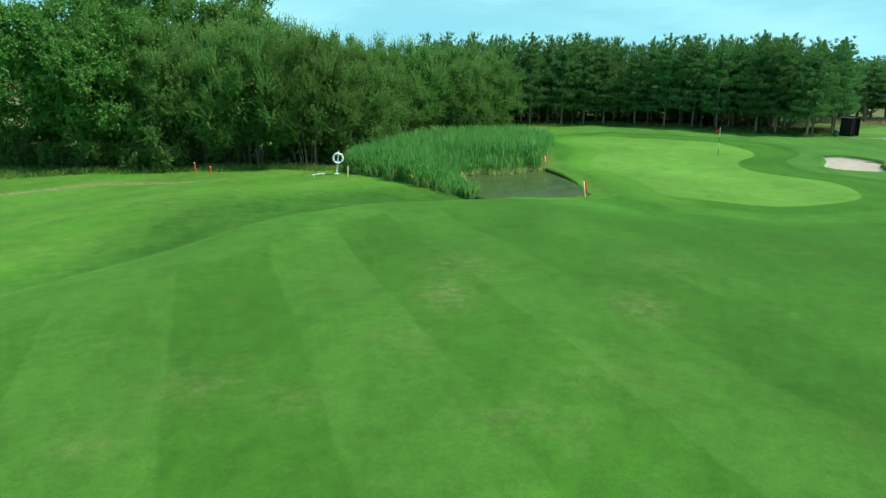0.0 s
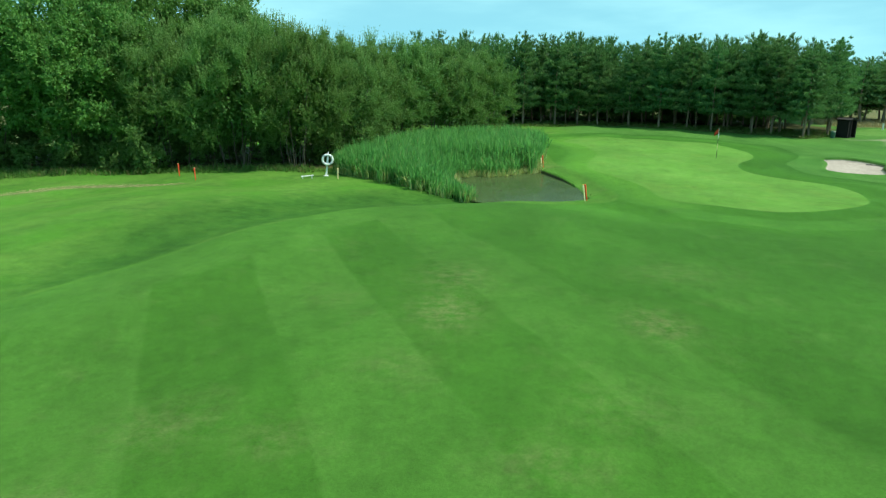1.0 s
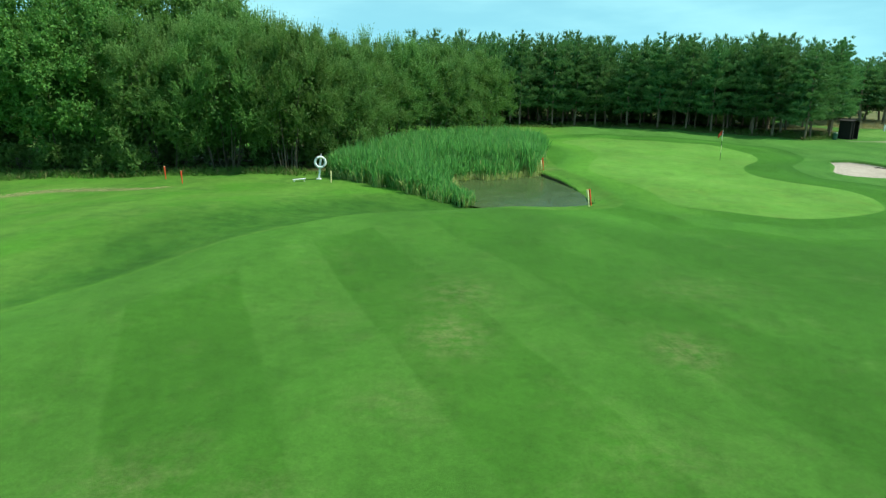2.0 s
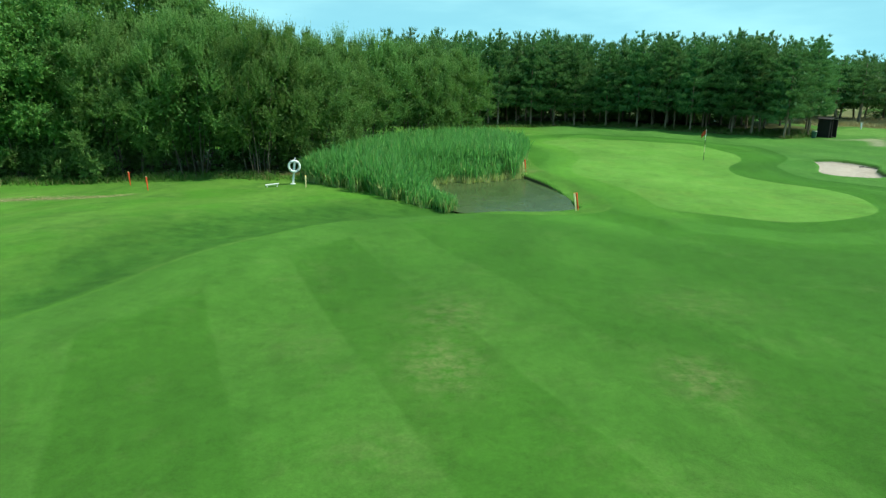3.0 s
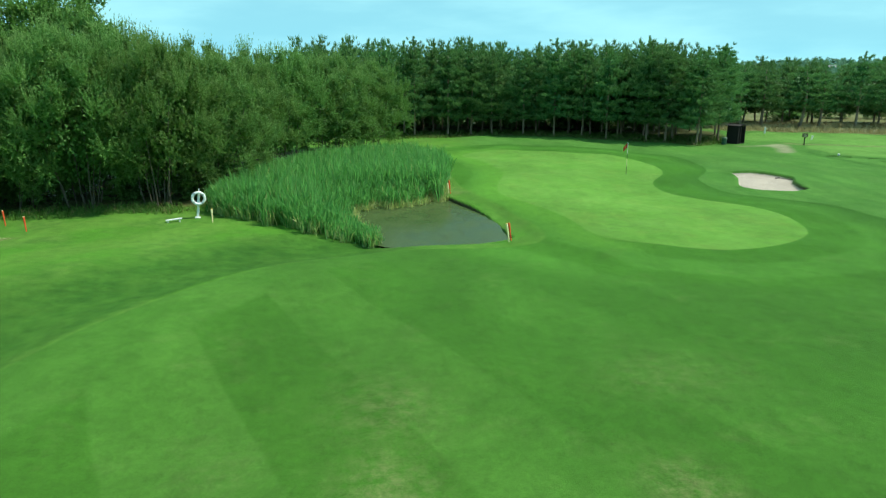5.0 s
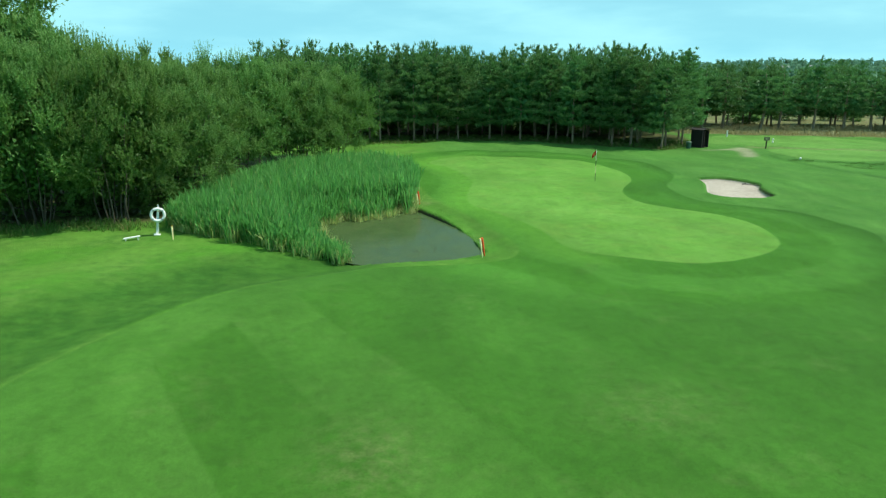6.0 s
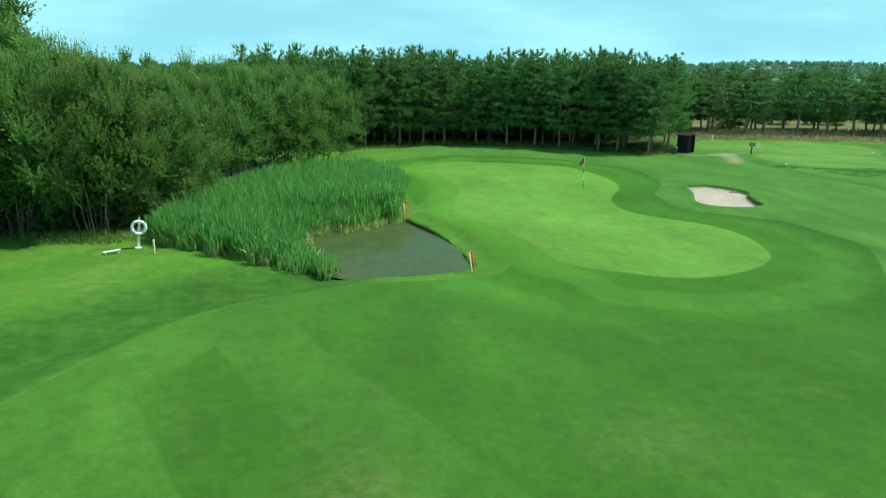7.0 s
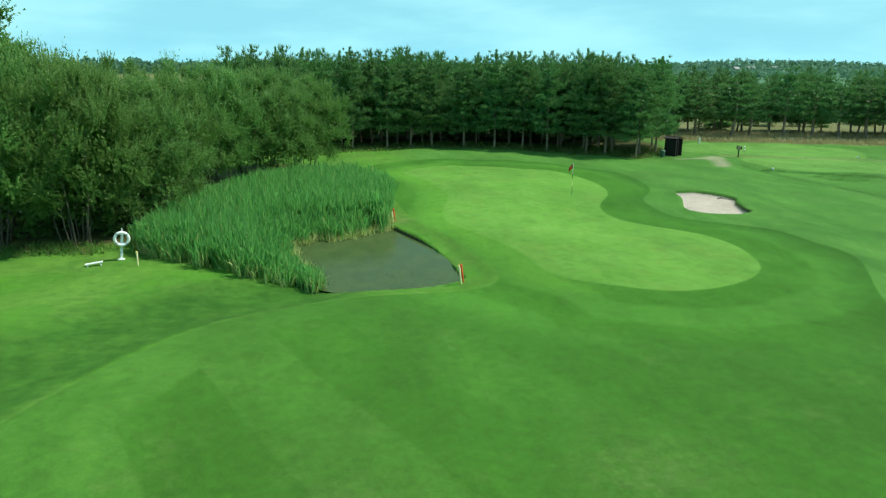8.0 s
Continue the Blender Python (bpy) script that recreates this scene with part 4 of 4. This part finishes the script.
strip = closed([(47.5, 81.6), (51.2, 79.8), (57.2, 77.2), (62.2, 74.3), (68, 71.1), (90, 59.5), (110, 50), (110, 66), (84, 80), (62, 88), (48, 89)])
grass_stuff("dry_grass", scatter(strip, 10, 6), (0.25, 0.75), (0.03, 0.065), 0.22, 0.5, STRAW, "tall dry straw-coloured grass below the pine row", "grass", 3)


for strip in (closed([(41.5, 58.2), (43.2, 58.6), (43.2, 56.6), (42.2, 55.6), (41.4, 56.2)]), closed([(43.2, 55.4), (46.6, 54.4), (50, 51.6), (55, 49.2), (54, 46.8), (48, 48.6), (44.0, 50.4), (42.6, 52.3)])):
    tufts = scatter(strip, 150, 8)
    tufts = tufts[np.sin(2.1 * tufts[:, 0] + 1.3 * tufts[:, 1]) + np.sin(3.7 * tufts[:, 1] - 1.9 * tufts[:, 0]) > np.random.default_rng(14).normal(size=len(tufts)) * 0.5 + 0.1]
    grass_stuff("rough_grass", tufts, (0.03, 0.08), (0.010, 0.02), 0.5, 0.8, ROUGH, "dark tufts of rough grass round the far tee", "grass", 3)


lip = closed([(8.3, 36.4), (8.3, 38.0), (8.15, 40.6), (7.5, 44.0), (6.9, 45.3), (6.8, 45.2), (7.25, 44.0), (7.98, 40.4), (8.08, 38.0), (8.1, 36.5)])
grass_stuff("bank_edge_grass", scatter(lip, 70, 12), (0.03, 0.08), (0.012, 0.03), 0.6, 0.9, GRASS, "short uncut grass hanging over the pond bank", "grass", 2)


# ---- things of the course ----
def life_ring():
    ob = thing("lifebuoy_stand", at(-6.47, 41.45), "white lifebuoy ring hung on a white post at the pond", "lifebuoy", turn=6)
    part("post", box((0.11, 0.09, 1.24), (0, 0.06, 0.55), 0.012), WHITE, ob)
    part("foot_plate", box((0.28, 0.22, 0.05), (0, 0.02, 0.02), 0.01), WHITE, ob)
    bm = box((0.15, 0.03, 0.76), (0, 0.0, 1.07), 0.006)
    for v in bm.verts:
        if v.co.z > 1.2:
            v.co.x *= 0.25
    part("back_board", bm, WHITE, ob, "white pointed board behind the ring")
    bm = bmesh.new()
    major, minor, k, q = 0.285, 0.066, 40, 14
    grid = [[bm.verts.new(((major + minor * math.cos(b)) * math.cos(a), 1.35 * minor * math.sin(b) * 0.75 - 0.10, (major + minor * math.cos(b)) * math.sin(a) + 0.99))
             for b in np.linspace(0, 2 * math.pi, q, endpoint=False)] for a in np.linspace(0, 2 * math.pi, k, endpoint=False)]
    for i in range(k):
        for j in range(q):
            bm.faces.new((grid[i][j], grid[(i + 1) % k][j], grid[(i + 1) % k][(j + 1) % q], grid[i][(j + 1) % q])).smooth = True
    ring = part("ring", bm, WHITE, ob)
    for a in (45, 135, 225, 315):
        band = bmesh.new()
        bmesh.ops.create_cone(band, segments=14, radius1=minor + 0.008, radius2=minor + 0.008, depth=0.07,
                              matrix=pose(major * math.cos(radians(a)), -0.10, major * math.sin(radians(a)) + 0.99, 0, -a, 0))
        part("strap", band, GREY, ring, "grey rope strap")
    ob.matrix_basis = ob.matrix_basis @ pose(0, 0, 0, 0, 7, 0)


life_ring()


def white_bench():
    ob = thing("low_bench", at(-7.45, 40.75), "low white-painted plank bench tilted on the grass", "bench", turn=8)
    part("seat", box((0.72, 0.18, 0.04), (0, 0, 0.13), 0.01, (0, -5, 0)), WHITE, ob)
    for sx in (-0.26, 0.26):
        part("leg", box((0.05, 0.16, 0.14), (sx, 0, 0.05), 0.008), WHITE, ob)


white_bench()


def stake(x, y, mat, label, tall=0.72, lean=(0, 0), band=None):
    ob = thing("marker_stake", at(x, y), label, "stake", "marker stakes")
    bm = box((0.075, 0.075, tall), (0, 0, tall / 2 - 0.05), 0.008)
    for v in bm.verts:
        if v.co.z < 0:
            v.co.x *= 0.4
            v.co.y *= 0.4
    part("shaft", bm, mat, ob)
    part("cap", box((0.066, 0.066, 0.02), (0, 0, tall - 0.04), 0.005), band or mat, ob)
    ob.matrix_basis = pose(*at(x, y), lean[0], lean[1], 0) @ pose(0, 0, 0, 0, 0, 42)


stake(-13.55, 39.8, RED, "red-orange wooden hazard stake standing in grass", 0.74, (0, -2), CREAM)
stake(-15.0, 41.35, RED, "red-orange wooden hazard stake standing in grass", 0.76, (0, -2), CREAM)
stake(-5.6, 40.1, CREAM, "cream-white hazard stake beside the reeds", 0.68, (0, 0), YELLOW)
stake(7.20, 34.16, CREAM, "cream-white stake leaning beside a red one", 0.86, (0, -9), YELLOW)
stake(7.35, 34.36, RED, "red-orange hazard stake leaning at the pond's corner", 0.84, (0, -9))
stake(7.05, 46.1, RED, "red-orange hazard stake leaning at the reed edge", 0.82, (0, -7))
stake(6.92, 45.95, CREAM, "pale stake beside a red one at the reed edge", 0.70, (0, -7))


def flagstick():
    ob = thing("flagstick", at(20.6, 51.4), "white and black banded flagstick with a red flag", "flag")
    cup = part("cup", rod((0, 0, -0.08), (0, 0, 0.008), 0.055, 0.055, 16), BLACK, ob, "dark hole cup in the green")
    z = 0.0
    for i, (ln, mat) in enumerate(((0.55, BLACK), (0.5, CREAM), (0.35, BLACK), (0.75, WHITE))):
        part("pole_section", rod((-0.003 * i, 0, z), (-0.003 * i, 0, z + ln), 0.017, 0.016), mat, ob)
        z += ln
    bm = bmesh.new()
    k, q, w, h = 10, 5, 0.32, 0.34
    rows = [[bm.verts.new((-w * i / k, 0.045 * math.sin(3.2 * i / k * 2) * i / k, z - 0.02 - h * j / q * (1 - 0.15 * i / k) - 0.30 * (i / k) ** 1.4)) for j in range(q + 1)] for i in range(k + 1)]
    for i in range(k):
        for j in range(q):
            bm.faces.new((rows[i][j], rows[i + 1][j], rows[i + 1][j + 1], rows[i][j + 1])).smooth = True
    r = bmesh.ops.solidify(bm, geom=bm.faces[:], thickness=0.004)
    part("flag", bm, FLAG_RED, ob, "red drooping flag cloth")


flagstick()


def bunker_rake():
    x, y = 29.1, 46.9
    ob = thing("bunker_rake", at(x, y), "dark wooden bunker rake lying on the sand", "rake", turn=-72)
    part("handle", rod((0, 0, 0.05), (1.45, 0.1, 0.07), 0.018, 0.016), BROWN, ob)
    part("head", box((0.05, 0.42, 0.04), (0, 0, 0.05), 0.008), BROWN, ob)
    for i in range(7):
        part("tine", rod((0, -0.18 + 0.06 * i, 0.04), (0, -0.18 + 0.06 * i, -0.03), 0.008, 0.005, 6), BROWN, ob)


bunker_rake()


def shelter():
    w, d, h = 1.15, 1.15, 1.7
    ob = thing("timber_shelter", at(40.75, 69.5), "dark brown timber shelter with an open front under the pines", "shelter", turn=25)
    n_boards = 12
    for i in range(n_boards):                                   # back
        part("board", box((w / n_boards - 0.008, 0.03, h), (-w / 2 + w * (i + 0.5) / n_boards, d / 2, h / 2), 0.003), BROWN, ob)
    for side in (-1, 1):
        for i in range(12):
            part("board", box((0.03, d / 12 - 0.008, h), (side * w / 2, -d / 2 + d * (i + 0.5) / 12, h / 2), 0.003), BROWN, ob)
    for i in range(4):                                          # a third of the front is boarded
        part("board", box((w / n_boards - 0.008, 0.03, h), (-w / 2 + w * (i + 0.5) / n_boards, -d / 2, h / 2), 0.003), BROWN, ob)
    for sx in (-w / 2, -w / 6, w / 2):
        part("post", box((0.09, 0.09, h), (sx, -d / 2 - 0.065, h / 2), 0.006), BROWN, ob)
    part("bench_seat", box((w * 0.45, 0.35, 0.05), (w * 0.25, d / 2 - 0.22, 0.45), 0.006), BROWN, ob)
    for side in (-1, 1):
        part("roof_panel", box((w / 2 + 0.2, d + 0.4, 0.05), (side * w / 4, 0, h + 0.13), 0.006, (0, side * 12, 0)), BROWN, ob, "dark felted roof panel")
    part("floor", box((w, d, 0.06), (0, 0, 0.03), 0.006), BROWN, ob)


shelter()


def litter_bin():
    ob = thing("litter_bin", at(38.95, 68.5), "small dark green litter bin beside the shelter", "bin")
    part("body", rod((0, 0, 0), (0, 0, 0.62), 0.2, 0.25, 18), BIN, ob)
    part("lid", rod((0, 0, 0.62), (0, 0, 0.7), 0.27, 0.2, 18), BIN, ob)


litter_bin()


def tee_sign():
    ob = thing("tee_sign", at(46.5, 66.8), "brown tee sign board on a post beside the path", "sign", turn=-30)
    part("post", box((0.1, 0.1, 0.95), (0, 0, 0.42), 0.008), BROWN, ob)
    board = part("board", box((0.50, 0.06, 0.36), (0, -0.085, 0.98), 0.01), SIGN, ob)
    for i, wd in enumerate((0.4, 0.26, 0.33)):
        part("text_bar", box((wd, 0.006, 0.035), (0, -0.12, 1.09 - 0.11 * i), 0), CREAM, board)


tee_sign()


def tee_marker(x, y, r):
    ob = thing("tee_marker", at(x, y), "small white round tee marker on the grass", "tee marker", "tee markers")
    bm = bmesh.new()
    bmesh.ops.create_uvsphere(bm, u_segments=16, v_segments=10, radius=r, matrix=pose(0, 0, r * 0.9))
    for f in bm.faces:
        f.smooth = True
    part("ball", bm, WHITE, ob)
    part("spike", rod((0, 0, -0.08), (0, 0, 0.05), 0.015, 0.03, 8), WHITE, ob)


tee_marker(43.1, 58.1, 0.10)
tee_marker(50.4, 70.7, 0.10)
tee_marker(52.4, 73.1, 0.10)
tee_marker(57.2, 62.7, 0.10)


def white_post():
    ob = thing("distance_post", at(49.5, 77.2), "short white distance post on the far tee", "post")
    part("shaft", box((0.15, 0.15, 0.68), (0, 0, 0.31), 0.02), WHITE, ob)
    part("cap", box((0.18, 0.18, 0.04), (0, 0, 0.67), 0.01), WHITE, ob)


white_post()


# ---- distance ----
def far_wood(x0, x1, y, tall, clumps, seed):
    """A far belt of trees: many leafy clumps over a long strip."""
    r = np.random.default_rng(seed)
    x = r.uniform(x0, x1, clumps)
    h = tall * (0.78 + 0.22 * np.sin(x * 0.031 + seed) * np.sin(x * 0.013)) * r.uniform(0.6, 1.15, clumps)
    per, big = 36, tall * 0.26
    c = np.column_stack([x, y + r.uniform(-70, 70, clumps), h * 0.48])
    d = unit(r.normal(size=(clumps, per, 3)))
    p = c[:, None] + d * r.uniform(0.5, 1, (clumps, per, 1)) * (big, big, 1) * np.concatenate([np.ones((clumps, per, 2)), np.broadcast_to((h * 0.46)[:, None, None], (clumps, per, 1))], 2)
    z = height(p[..., 0].ravel(), p[..., 1].ravel())
    p = p.reshape(-1, 3)
    p[:, 2] += z
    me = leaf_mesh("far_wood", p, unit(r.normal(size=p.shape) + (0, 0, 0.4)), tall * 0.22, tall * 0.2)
    me.materials.append(FAR_WOOD_HAZED)
    tagged(new("far_wood", me), "distant belt of green trees with haze tinted into the leaf colour", "woodland", kind="stuff")


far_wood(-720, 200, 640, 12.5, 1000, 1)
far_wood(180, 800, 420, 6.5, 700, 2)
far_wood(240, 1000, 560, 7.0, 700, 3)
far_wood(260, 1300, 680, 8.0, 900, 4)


def far_house(x, y, turn):
    ob = thing("house", at(x, y, 0.6), "distant pale house with a grey roof among trees", "house", "distant houses", turn=turn)
    part("wall", box((6, 5, 4), (0, 0, 0), 0.05), CREAM_WALL, ob)
    bm = bmesh.new()
    ends = [[bm.verts.new((sx * 3.4, sy, z)) for sy, z in ((-2.9, 1.9), (0, 3.8), (2.9, 1.9))] for sx in (-1, 1)]
    for i in range(3):
        j = (i + 1) % 3
        bm.faces.new((ends[0][i], ends[0][j], ends[1][j], ends[1][i]))
    bm.faces.new(ends[0])
    bm.faces.new(ends[1])
    part("roof", bm, SLATE, ob)
    for i in range(3):
        part("window", box((0.9, 0.1, 1.1), (-2 + 2 * i, -2.53, 0.4), 0), BLACK, ob)


far_house(455, 582, 10)
far_house(474, 584, -20)
far_house(500, 583, 5)
